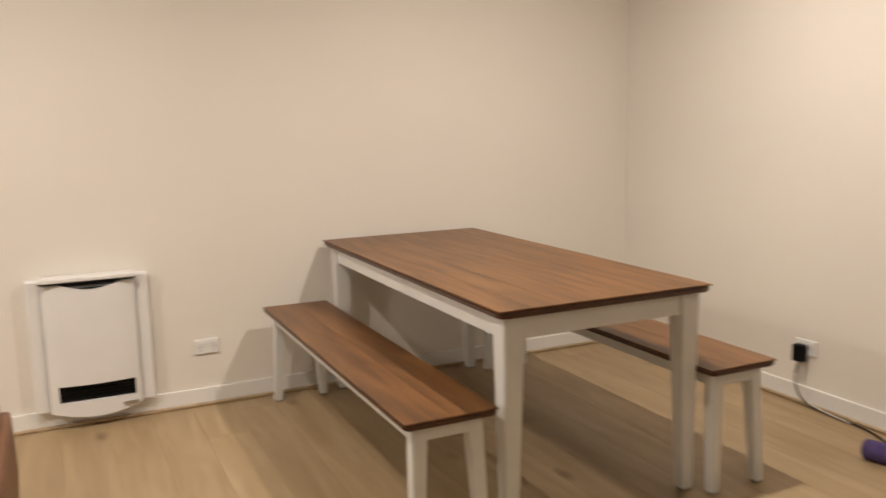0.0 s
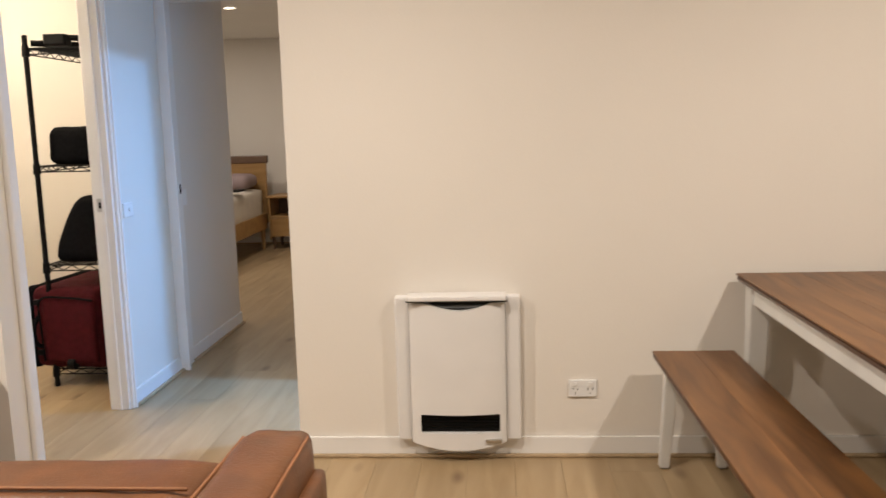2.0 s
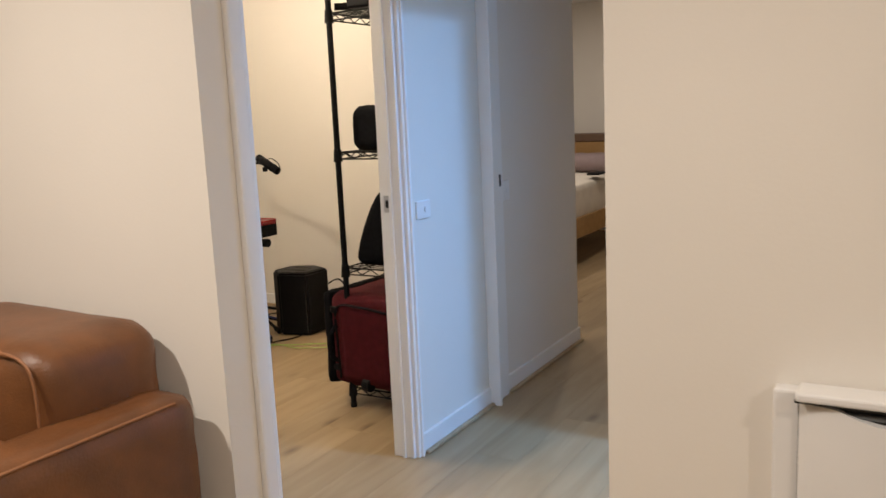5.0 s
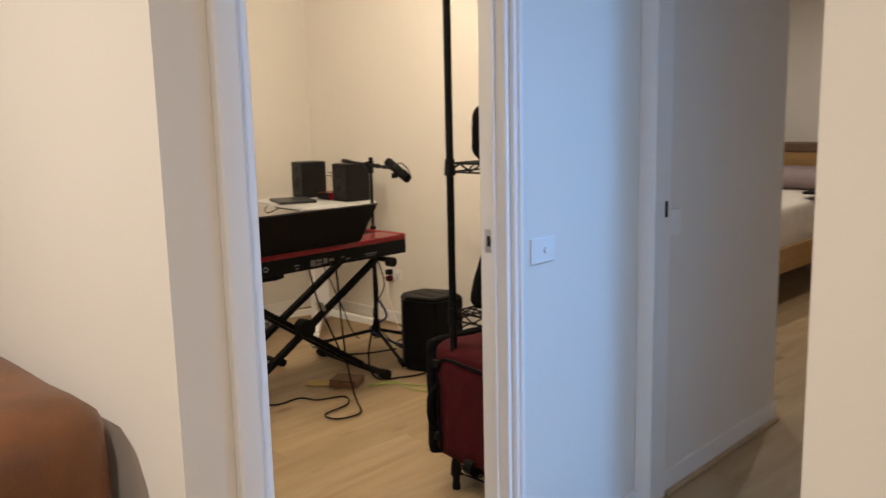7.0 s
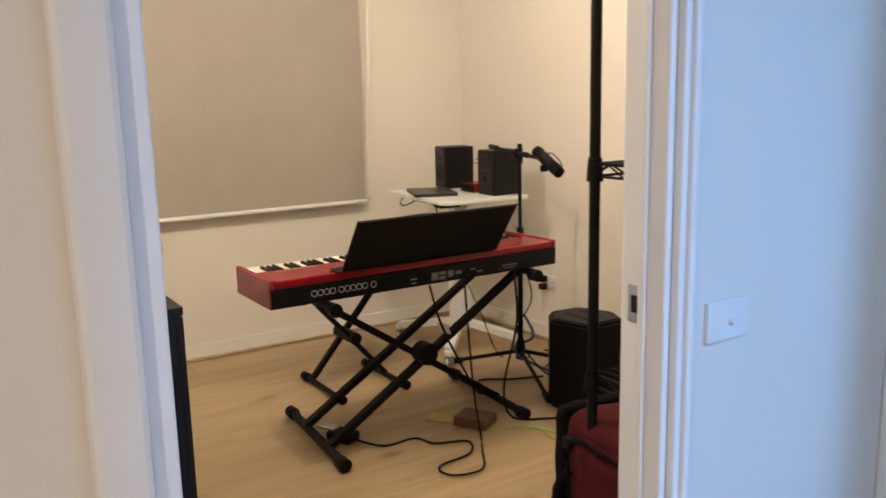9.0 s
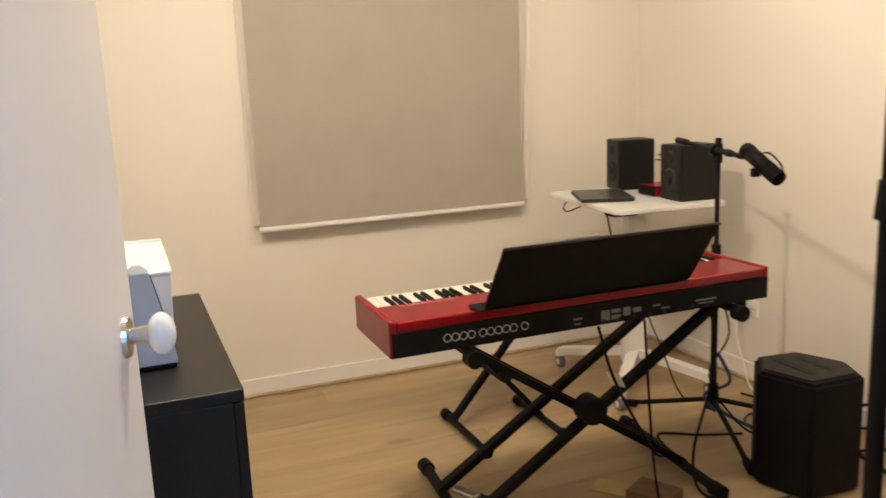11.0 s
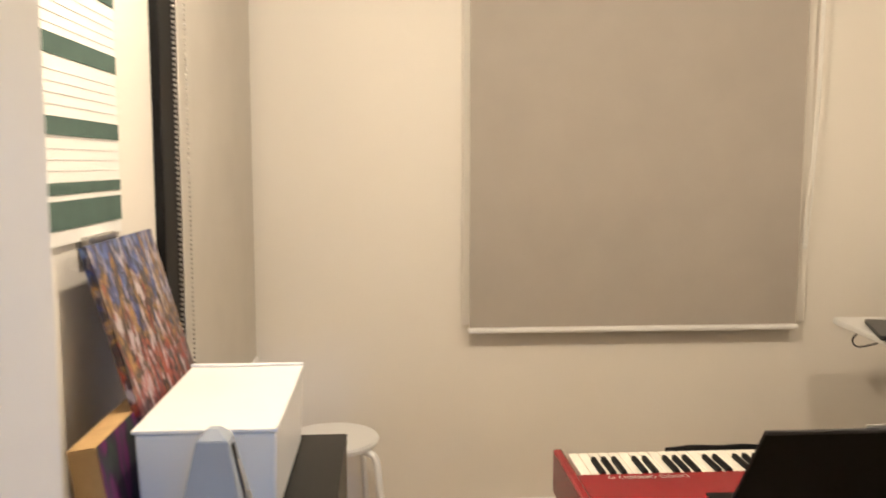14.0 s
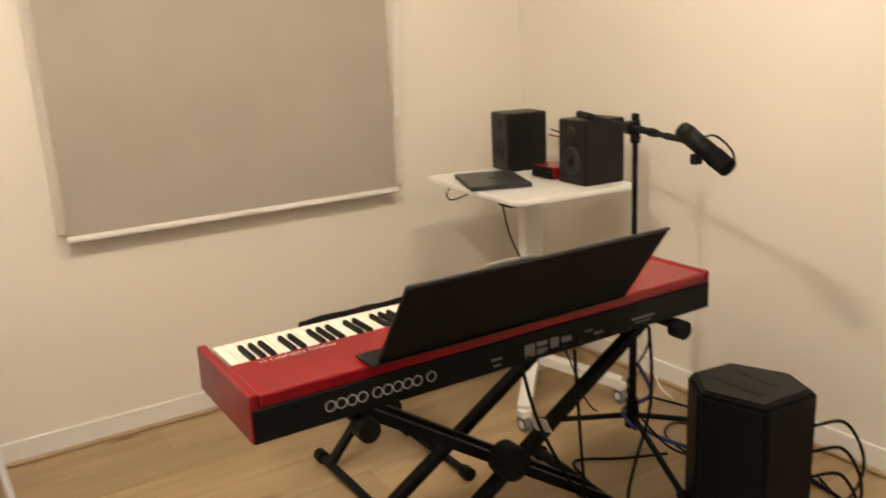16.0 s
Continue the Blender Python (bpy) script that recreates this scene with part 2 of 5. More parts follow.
DARK_PRINT = collage_material("dark_printed_picture", [(0.02, 0.02, 0.03), (0.035, 0.03, 0.05), (0.05, 0.08, 0.06), (0.03, 0.03, 0.045), (0.17, 0.02, 0.13), (0.05, 0.045, 0.07), (0.10, 0.11, 0.14)], 9)


# ---------- mesh helpers ----------
def link(name, bm, mat, parent=None, label="", smooth=False):
    me = bpy.data.meshes.new(name)
    bm.normal_update()
    bm.to_mesh(me)
    bm.free()
    for p in me.polygons:
        p.use_smooth = smooth
    for one in (mat if isinstance(mat, (list, tuple)) else [mat]):
        me.materials.append(one)
    ob = new(name, me)
    if parent is not None:
        ob.parent = parent
    if label:
        ob["label"] = label
    return ob


def part(name, bm, mat, parent, label="", smooth=False):
    return link(name, bm, mat, parent, label, smooth)


def add_box(bm, x0, x1, y0, y1, z0, z1, bevel=0.0, segments=2):
    made = bmesh.ops.create_cube(bm, size=1.0, matrix=Matrix.LocRotScale(((x0 + x1) / 2, (y0 + y1) / 2, (z0 + z1) / 2), None, (abs(x1 - x0), abs(y1 - y0), abs(z1 - z0))))
    if bevel:
        edges = {e for v in made["verts"] for e in v.link_edges}
        bmesh.ops.bevel(bm, geom=list(edges), offset=bevel, segments=segments, profile=0.5, affect="EDGES")
    return bm


def box(x0, x1, y0, y1, z0, z1, bevel=0.0, segments=2):
    return add_box(bmesh.new(), x0, x1, y0, y1, z0, z1, bevel, segments)


def add_tube(bm, a, b, r, r2=None, sides=14):
    a, b = Vector(a), Vector(b)
    way = b - a
    m = Matrix.Translation((a + b) / 2) @ way.to_track_quat("Z", "Y").to_matrix().to_4x4()
    bmesh.ops.create_cone(bm, cap_ends=True, segments=sides, radius1=r, radius2=r if r2 is None else r2, depth=way.length, matrix=m)
    return bm


def tube(a, b, r, r2=None, sides=14):
    return add_tube(bmesh.new(), a, b, r, r2, sides)


def add_bar(bm, a, b, w, h):
    """A rectangular bar from a to b."""
    a, b = Vector(a), Vector(b)
    way = b - a
    m = Matrix.Translation((a + b) / 2) @ way.to_track_quat("Z", "Y").to_matrix().to_4x4() @ Matrix.Diagonal((w, h, way.length, 1))
    bmesh.ops.create_cube(bm, size=1.0, matrix=m)
    return bm


def taper(bm, x, y, z0, z1, w0, w1, dx=0.0, dy=0.0, bevel=0.004):
    """A square leg, w0 wide at the foot and w1 at the top; the foot stands dx, dy off the top."""
    made = bmesh.ops.create_cube(bm, size=1.0)
    for v in made["verts"]:
        w = w1 if v.co.z > 0 else w0
        v.co = Vector((x + v.co.x * w + (dx if v.co.z < 0 else 0), y + v.co.y * w + (dy if v.co.z < 0 else 0), z1 if v.co.z > 0 else z0))
    bmesh.ops.bevel(bm, geom=list({e for v in made["verts"] for e in v.link_edges}), offset=bevel, segments=2, affect="EDGES")
    return bm


def prism(points, z0, z1, bevel=0.0):
    """An upright prism over a plan outline."""
    bm = bmesh.new()
    f = bm.faces.new([bm.verts.new((x, y, z0)) for x, y in points])
    up = bmesh.ops.extrude_face_region(bm, geom=[f])
    for v in up["geom"]:
        if isinstance(v, bmesh.types.BMVert):
            v.co.z = z1
    bmesh.ops.recalc_face_normals(bm, faces=bm.faces)
    if bevel:
        bmesh.ops.bevel(bm, geom=list(bm.edges), offset=bevel, segments=2, affect="EDGES")
    return bm


def rounded_outline(x0, x1, y0, y1, r, n=5):
    pts = []
    for cx, cy, a0 in ((x1 - r, y1 - r, 0), (x0 + r, y1 - r, 90), (x0 + r, y0 + r, 180), (x1 - r, y0 + r, 270)):
        for i in range(n + 1):
            a = radians(a0 + 90 * i / n)
            pts.append((cx + r * math.cos(a), cy + r * math.sin(a)))
    return pts


def cable(name, points, r, mat, parent=None, label=""):
    """A round cord through a few points, as a mesh."""
    pts = [Vector(p) for p in points]
    smooth_pts = []
    for i in range(len(pts) - 1):
        p0, p1, p2, p3 = pts[max(i - 1, 0)], pts[i], pts[i + 1], pts[min(i + 2, len(pts) - 1)]
        for k in range(7):
            t = k / 7
            smooth_pts.append(0.5 * ((2 * p1) + (p2 - p0) * t + (2 * p0 - 5 * p1 + 4 * p2 - p3) * t * t + (3 * p1 - p0 - 3 * p2 + p3) * t ** 3))
    smooth_pts.append(pts[-1])
    bm = bmesh.new()
    rings = []
    for i, p in enumerate(smooth_pts):
        d = (smooth_pts[min(i + 1, len(smooth_pts) - 1)] - smooth_pts[max(i - 1, 0)]).normalized()
        q = d.to_track_quat("Z", "Y")
        rings.append([bm.verts.new(p + q @ Vector((r * math.cos(a * math.tau / 6), r * math.sin(a * math.tau / 6), 0))) for a in range(6)])
    for one, two in zip(rings, rings[1:]):
        for a in range(6):
            bm.faces.new((one[a], one[(a + 1) % 6], two[(a + 1) % 6], two[a]))
    return link(name, bm, mat, parent, label, True)


def thing(name, label, category, at=(0, 0, 0), turn=0.0, group="", kind=""):
    ob = new(name)
    ob.matrix_world = pose(*at, 0, 0, turn)
    return tagged(ob, label, category, group, kind)


def structure(name, bm, mat, label, category):
    return tagged(link(name, bm, mat), label, category, kind="structure")


# ---------- the setting ----------
H = CEIL
structure("subfloor", box(-5.5, 3.3, -1.6, 12.3, -0.12, -0.012), QUAD, "timber subfloor under the floating boards", "floor")
bm = box(-5.5, 3.3, -1.6, 12.3, H, H + 0.1)
structure("ceiling", bm, CEILING, "plain white plaster ceiling", "ceiling")

YW, XM, XH = 5.365, -1.70, -0.69
structure("wall_heater", box(XH, 3.1, YW, YW + 0.1, 0, H), WALL, "cream painted wall behind heater and dining table", "wall")
structure("wall_dining_side", box(3.0, 3.1, -1.4, YW, 0, H), WALL, "cream painted plaster wall beside the bench", "wall")
structure("wall_living_rear", box(-4.7, 3.1, -1.5, -1.4, 0, H), WALL, "cream painted plaster wall", "wall")
structure("wall_living_far_side", box(-4.8, -4.7, -1.5, 4.965, 0, H), WALL, "cream painted plaster wall", "wall")
structure("wall_sofa", box(-5.3, XM, 4.965, 5.04, 0, H), WALL, "cream painted wall behind the leather sofa", "wall")
# wall with the open door to the music room
bm = box(XM - 0.085, XM, 5.04, 5.113, 0, H)
add_box(bm, XM - 0.085, XM, 5.113, 5.96, 2.06, H)
add_box(bm, XM - 0.085, XM, 5.96, 7.80, 0, H)
structure("wall_music_door", bm, WALL, "cream painted wall along the hall with a door opening", "wall")
structure("wall_music_window", box(-5.25, -5.17, 5.04, 8.02, 0, H), WALL, "cream painted wall with a covered window", "wall")
structure("wall_music_back", box(-5.17, XM - 0.085, 7.92, 8.02, 0, H), WALL, "cream painted wall behind the small desk", "wall")
# hall wall with the doorway of the cool-lit room
bm = box(XH, XH + 0.1, YW + 0.1, 5.66, 0, H)
add_box(bm, XH, XH + 0.1, 5.66, 6.40, 2.09, H)
add_box(bm, XH, XH + 0.1, 6.40, 9.0, 0, H)
structure("wall_hall", bm, WALL, "cream painted hall wall with an open doorway", "wall")
bm = box(XH + 0.1, 1.6, 7.4, 7.5, 0, H)
add_box(bm, 1.6, 1.7, YW + 0.1, 7.5, 0, H)
structure("wall_bath", bm, CEILING, "white walls of the cool-lit side room", "wall")
# bedroom shell
bm = box(-5.3, -0.4, 12.0, 12.1, 0, H)
add_box(bm, -0.625, -0.525, 9.0, 12.0, 0, H)
add_box(bm, -5.3, -5.2, 8.02, 12.0, 0, H)
structure("wall_bedroom", bm, WALL, "cream painted bedroom walls", "wall")
# frame across the hall
bm = box(XM, XH, 6.645, 6.795, 2.13, H)
structure("hall_header", bm, WALL, "painted header over the hall opening", "wall")


def trim_box(name, label, *dims, bevel=0.004, mat=None):
    return structure(name, box(*dims, bevel), mat or TRIM, label, "trim")


trim_box("trim_hall_post", "white door post on the hall wall", XM, XM + 0.022, 6.64, 6.80, 0, 2.13)
trim_box("trim_hall_post", "white door post on the hall wall", XH - 0.035, XH, 6.64, 6.80, 0, 2.13)
trim_box("trim_hall_head", "white head trim over the hall opening", XM + 0.035, XH - 0.035, 6.64, 6.80, 2.10, 2.13)
trim_box("trim_hall_architrave", "white moulded architrave on the hall frame", XM + 0.001, XM + 0.062, 6.62, 6.64, 0, 2.16)
trim_box("trim_hall_architrave", "white moulded architrave over the hall frame", XM + 0.061, XH - 0.01, 6.62, 6.64, 2.10, 2.16)


def architrave(y0, side, size):
    """Stepped door surround on the hall face, beside the opening."""
    bm = bmesh.new()
    steps = ((0.0, 0.022, 0.018), (0.023, 0.046, 0.026), (0.047, 0.066, 0.014))
    for a, b, proud in steps:
        lo, hi = (y0 + a * size, y0 + b * size) if side > 0 else (y0 - b * size, y0 - a * size)
        add_box(bm, XM, XM + proud, lo, hi, 0, 2.12, 0.004)
    return structure("trim_architrave", bm, TRIM, "white stepped timber architrave of the music room door", "trim")


architrave(5.96, 1, 0.68)
trim_box("trim_architrave", "white rounded timber architrave on the hinge side", XM, XM + 0.024, 5.073, 5.134, 0, 2.12, bevel=0.009)
trim_box("trim_architrave_head", "white timber architrave over the door", XM, XM + 0.022, 5.136, 5.96, 2.06, 2.12)
trim_box("trim_jamb", "white door lining with a strike plate", XM - 0.095, XM + 0.002, 5.945, 5.96, 0, 2.06)
trim_box("trim_jamb", "white door lining on the hinge side", XM - 0.095, XM + 0.002, 5.113, 5.166, 0, 2.06)
trim_box("trim_stop", "white door stop bead", XM - 0.05, XM - 0.035, 5.937, 5.945, 0, 2.06, bevel=0.002)
# inner architraves
trim_box("trim_inner", "white architrave inside the music room", XM - 0.105, XM - 0.086, 5.96, 6.02, 0, 2.12)

# skirting boards with a small oak bead on the floor
SK = 0.085


def skirting(x0, x1, y0, y1, nx, ny):
    """A skirting along a wall whose face looks towards (nx, ny)."""
    d, q = 0.014, 0.02
    if nx:
        a = (x0, x0 + nx * d)
        trim_box("skirting_board", "white painted skirting board", min(a), max(a), y0, y1, 0.0, SK, bevel=0.003)
        a = (x0 + nx * d, x0 + nx * (d + q))
        trim_box("floor_bead", "oak quadrant bead against the skirting", min(a), max(a), y0, y1, 0, 0.016, bevel=0.006, mat=QUAD)
    else:
        a = (y0, y0 + ny * d)
        trim_box("skirting_board", "white painted skirting board", x0, x1, min(a), max(a), 0.0, SK, bevel=0.003)
        a = (y0 + ny * d, y0 + ny * (d + q))
        trim_box("floor_bead", "oak quadrant bead against the skirting", x0, x1, min(a), max(a), 0, 0.016, bevel=0.006, mat=QUAD)


skirting(XH - 0.014, 3.0, YW, YW, 0, -1)
skirting(3.0, 3.0, -1.4, YW - 0.035, -1, 0)
skirting(XM, XM, 6.008, 6.62, 1, 0)
skirting(XM, XM, 6.802, 7.80, 1, 0)
skirting(XH, XH, YW, 5.66, -1, 0)
skirting(XH, XH, 6.802, 9.0, -1, 0)
skirting(-4.7, XM, 4.965, 4.965, 0, -1)
skirting(-5.17, -5.17, 5.04, 7.92, 1, 0)
skirting(-5.135, XM - 0.085, 7.92, 7.92, 0, -1)
skirting(-5.135, -2.7, 5.04, 5.04, 0, 1)
skirting(-5.2, -0.6, 12.0, 12.0, 0, -1)

# music room window: recess of dark glass behind a roller blind
w = thing("window_1", "window covered by a closed grey roller blind", "window", kind="structure")
part("window_frame", box(-5.17, -5.148, 5.862, 7.25, 0.80, 2.16, 0.004), WALL, w)
blind = thing("roller_blind", "closed grey fabric roller blind with white bottom rail", "blind")
part("fabric", box(-5.108, -5.105, 5.888, 7.192, 0.80, 2.20), FABRIC, blind)
part("bottom_rail", box(-5.114, -5.092, 5.882, 7.200, 0.777, 0.799, 0.008), WHITE_METAL, blind, "white bottom rail")
part("roller", tube((-5.12, 5.87, 2.22), (-5.12, 7.21, 2.22), 0.025), WHITE_METAL, blind)
part("bracket", box(-5.17, -5.07, 5.855, 5.868, 2.17, 2.26, 0.003), WHITE_METAL, blind)
part("bracket", box(-5.17, -5.07, 7.212, 7.225, 2.17, 2.26, 0.003), WHITE_METAL, blind)
cable("chain", [(-5.08, 7.232, 2.2), (-5.09, 7.228, 1.6), (-5.10, 7.208, 1.14), (-5.10, 7.214, 1.12), (-5.10, 7.222, 1.14), (-5.09, 7.238, 1.6), (-5.08, 7.240, 2.2)], 0.003, PAPER, blind, "fine white bead chain")

# side window with black frame and its own blind
w2 = thing("window_2", "tall window with black frame beside a blind", "window", kind="structure")
part("window_frame", box(-4.045, -3.905, 5.04, 5.062, 0.75, 2.3, 0.004), BLACK_METAL, w2, "black frame upright")
part("pane", box(-5.1, -4.045, 5.04, 5.046, 0.75, 2.3), NIGHT, w2)
b2 = thing("roller_blind", "lowered pale grey roller blind on the side window", "blind")
part("fabric", box(-5.12, -4.045, 5.066, 5.069, 0.70, 2.3), FABRIC_PALE, b2)
part("bottom_rail", box(-5.12, -4.045, 5.062, 5.077, 0.675, 0.70, 0.006), WHITE_METAL, b2)
part("roller", tube((-5.13, 5.075, 2.32), (-4.04, 5.075, 2.32), 0.024), WHITE_METAL, b2)
for cx in (-3.955, -4.07):
    bm = bmesh.new()
    for i in range(110):
        bmesh.ops.create_icosphere(bm, subdivisions=1, radius=0.0042, matrix=Matrix.Translation((cx - 0.0003 * max(0, 8 - i) * (1 if cx > -4.0 else -1), 5.082, 0.93 + 0.012 * i)))
    part("bead_chain", bm, CHROME, b2, "steel bead chain")

# ceiling downlights, with fixtures also at the three added fill lamps
for lx, ly, glow in [(*p, GLOW) for p in LIVING_SPOTS + MUSIC_SPOTS + BED_SPOTS] + [(0.55, 6.29, GLOW_COOL)]:
    d = thing("downlight", "round recessed ceiling downlight, lit", "ceiling light", (lx, ly, H), group="downlights")
    bm = bmesh.new()
    bmesh.ops.create_cone(bm, cap_ends=False, segments=28, radius1=0.055, radius2=0.048, depth=0.012, matrix=Matrix.Translation((0, 0, -0.006)))
    part("bezel", bm, WHITE_METAL, d)
    bm = bmesh.new()
    bmesh.ops.create_circle(bm, cap_ends=True, segments=28, radius=0.046, matrix=pose(0, 0, -0.004, 180))
    part("diffuser", bm, glow, d, "glowing diffuser")


# ---------- living room ----------
def plank_top(parent, x0, x1, y0, y1, z, thick, count, edge=0.03):
    """A top of boards with a dark rounded rim."""
    step = (x1 - x0) / count
    for i in range(count):
        bm = box(x0 + i * step + 0.0004, x0 + (i + 1) * step - 0.0004, y0 + 0.004, y1 - 0.004, z - 0.006, z, 0.0006, 1)
        part("board", bm, STAIN, parent)
    part("tabletop", prism(rounded_outline(x0, x1, y0, y1, edge), z - thick, z - 0.0045, 0.006), STAIN_EDGE, parent, "dark stained rounded rim")


def dining_table():
    t = thing("dining_table", "dining table with brown stained top and white legs", "table")
    x0, x1, y0, y1, z = 1.09, 1.94, 3.50, 5.33, 0.767
    plank_top(t, x0, x1, y0, y1, z, 0.027, 7)
    i = 0.04
    for a, b, c, d in ((x0 + i, x0 + i + 0.022, y0 + i, y1 - i), (x1 - i - 0.022, x1 - i, y0 + i, y1 - i), (x0 + i, x1 - i, y0 + i, y0 + i + 0.022), (x0 + i, x1 - i, y1 - i - 0.022, y1 - i)):
        part("apron", box(a, b, c, d, z - 0.105, z - 0.028, 0.002), WHITE_WOOD, t)
    for lx, sx in ((x0 + 0.07, -1), (x1 - 0.07, 1)):
        for ly, sy in ((y0 + 0.07, -1), (y1 - 0.07, 1)):
            bm = bmesh.new()
            taper(bm, lx, ly, 0.006, z - 0.028, 0.046, 0.08, sx * 0.012, sy * 0.012)
            leg = part("leg", bm, WHITE_WOOD, t)
            part("foot_pad", box(lx + sx * 0.012 - 0.016, lx + sx * 0.012 + 0.016, ly + sy * 0.012 - 0.016, ly + sy * 0.012 + 0.016, 0, 0.007, 0.002), GREY_RUBBER, leg)


def bench(x0, x1, y0, y1):
    b = thing("dining_bench", "long bench with brown stained seat and white legs", "bench", group="benches at the table")
    z = 0.471
    plank_top(b, x0, x1, y0, y1, z, 0.024, 2, 0.025)
    i = 0.04
    for a, c, d, e in ((x0 + i, x0 + i + 0.02, y0 + i, y1 - i), (x1 - i - 0.02, x1 - i, y0 + i, y1 - i), (x0 + i, x1 - i, y0 + i, y0 + i + 0.02), (x0 + i, x1 - i, y1 - i - 0.02, y1 - i)):
        part("apron", box(a, c, d, e, z - 0.075, z - 0.025, 0.002), WHITE_WOOD, b)
    for lx, sx in ((x0 + 0.065, -1), (x1 - 0.065, 1)):
        for ly, sy in ((y0 + 0.065, -1), (y1 - 0.065, 1)):
            bm = bmesh.new()
            taper(bm, lx, ly, 0.005, z - 0.025, 0.038, 0.052, sx * 0.02, sy * 0.03)
            leg = part("leg", bm, WHITE_WOOD, b)
            part("foot_pad", box(lx + sx * 0.02 - 0.013, lx + sx * 0.02 + 0.013, ly + sy * 0.03 - 0.013, ly + sy * 0.03 + 0.013, 0, 0.006, 0.002), GREY_RUBBER, leg)


dining_table()
bench(0.757, 1.074, 3.48, 5.27)
bench(1.902, 2.207, 3.447, 5.22)


def heater():
    h = thing("gas_heater", "white enamel wall heater with black lower grille slot", "heater")
    x0, x1, top, low = -0.266, 0.242, 0.69, 0.055
    part("back_panel", box(x0, x1, 5.315, YW, low + 0.03, top, 0.008), WHITE_METAL, h)
    # curved front, bowed forward in the middle, with the slot left open
    bm = bmesh.new()
    n = 24
    fx0, fx1 = x0 + 0.06, x1 - 0.06

    def fy(u, z):
        return 5.315 - 0.012 - 0.032 * math.sin(math.pi * u) ** 0.6

    def bottom(u):
        return low - 0.03 * math.sin(math.pi * u) + 0.03

    def dip(u):
        v = (u - 0.2) / 0.65
        return top - 0.022 - (0.03 * math.sin(math.pi * v) if 0 < v < 1 else 0.0)
    s0, s1, sz0, sz1 = 0.10, 0.93, 0.128, 0.206
    for rng in (("upper", 0.0, 1.0, sz1, None), ("lower", 0.0, 1.0, None, sz0), ("side", 0.0, s0, sz0, sz1), ("side", s1, 1.0, sz0, sz1)):
        _, u0, u1, za, zb = rng
        rows = []
        for i in range(n + 1):
            u = u0 + (u1 - u0) * i / n
            x = fx0 + (fx1 - fx0) * u
            lo = bottom(u) if za is None else za
            hi = dip(u) if zb is None else zb
            y = fy(min(max(u, 0.001), 0.999), 0)
            rows.append([bm.verts.new((x, y, lo)), bm.verts.new((x, y, hi)), bm.verts.new((x, 5.315, hi)), bm.verts.new((x, 5.315, lo))])
        for a, b in zip(rows, rows[1:]):
            for k in range(4):
                bm.faces.new((a[k], b[k], b[(k + 1) % 4], a[(k + 1) % 4]))
        bm.faces.new(rows[0][::-1])
        bm.faces.new(rows[-1])
    bmesh.ops.recalc_face_normals(bm, faces=bm.faces)
    part("front_cover", bm, WHITE_METAL, h)
    part("grille", box(fx0 + 0.03, fx1 - 0.02, 5.302, 5.316, 0.125, 0.21), BLACK_VOID, h, "black lower grille")
    for i in range(5):
        z = 0.14 + i * 0.014
        part("louvre", box(fx0 + 0.035, fx1 - 0.025, 5.292, 5.302, z, z + 0.003), BLACK_METAL, h)
    part("intake", box(fx0 + 0.02, fx1 - 0.02, 5.296, 5.318, top - 0.06, top - 0.012), BLACK_VOID, h, "black curved intake under the lid")
    part("grip", tube((fx0 + 0.08, 5.294, top - 0.036), (fx1 - 0.08, 5.294, top - 0.036), 0.007), GREY_RUBBER, h, "grey recessed grip")
    for x in (fx0, fx1):
        part("seam", box(x - 0.0012, x + 0.0012, 5.3025, 5.3155, low + 0.03, top - 0.01), BLACK_VOID, h)
    part("seam", box(fx0 - 0.007, fx1 + 0.007, 5.266, YW - 0.016, top - 0.013, top - 0.0095), BLACK_VOID, h, "dark gap under the lid")
    lid = box(fx0 - 0.005, fx1 + 0.005, 5.262, YW - 0.012, top - 0.010, top + 0.012, 0.006)
    part("lid", lid, WHITE_METAL, h)
    part("badge", box(fx1 - 0.085, fx1 - 0.02, 5.272, 5.296, 0.088, 0.102, 0.002), CHROME, h, "small metal badge")


heater()


def outlet(x, y, z, face, w=0.115, label="white double power point on the wall"):
    """A double power point; face gives the way that it looks."""
    turn = {"-y": 0, "+x": 90, "-x": -90}[face]
    o = thing("power_outlet", label, "power outlet", (x, y, z), turn)
    part("plate", box(-w / 2, w / 2, -0.010, 0, -0.036, 0.036, 0.003), WHITE_PLASTIC, o)
    for sx in (-1, 1):
        part("switch", box(sx * 0.03 - 0.006, sx * 0.03 + 0.006, -0.015, -0.009, 0.012, 0.026, 0.001), WHITE_PLASTIC, o)
        for a, b in ((-0.009, 0.006), (0.009, 0.006), (0, -0.012)):
            part("slot", box(sx * 0.03 + a - 0.0015, sx * 0.03 + a + 0.0015, -0.0108, -0.009, b - 0.012, b - 0.003), BLACK_VOID, o)
    return o


outlet(0.495, YW, 0.29, "-y")
outlet(3.0, 4.0, 0.27, "-x", 0.115, "white power point with a plugged-in black adapter")
ad = thing("power_adapter", "black plug-in power adapter hanging on its cord", "adapter")
part("body", box(2.945, 2.989, 3.985, 4.04, 0.205, 0.285, 0.006), BLACK_PLASTIC, ad)
cable("cord", [(2.965, 4.01, 0.21), (2.965, 4.03, 0.13), (2.96, 4.0, 0.05), (2.955, 3.9, 0.012), (2.93, 3.6, 0.008), (2.83, 3.35, 0.008), (2.90, 3.1, 0.008)], 0.004, BLACK_PLASTIC, ad)
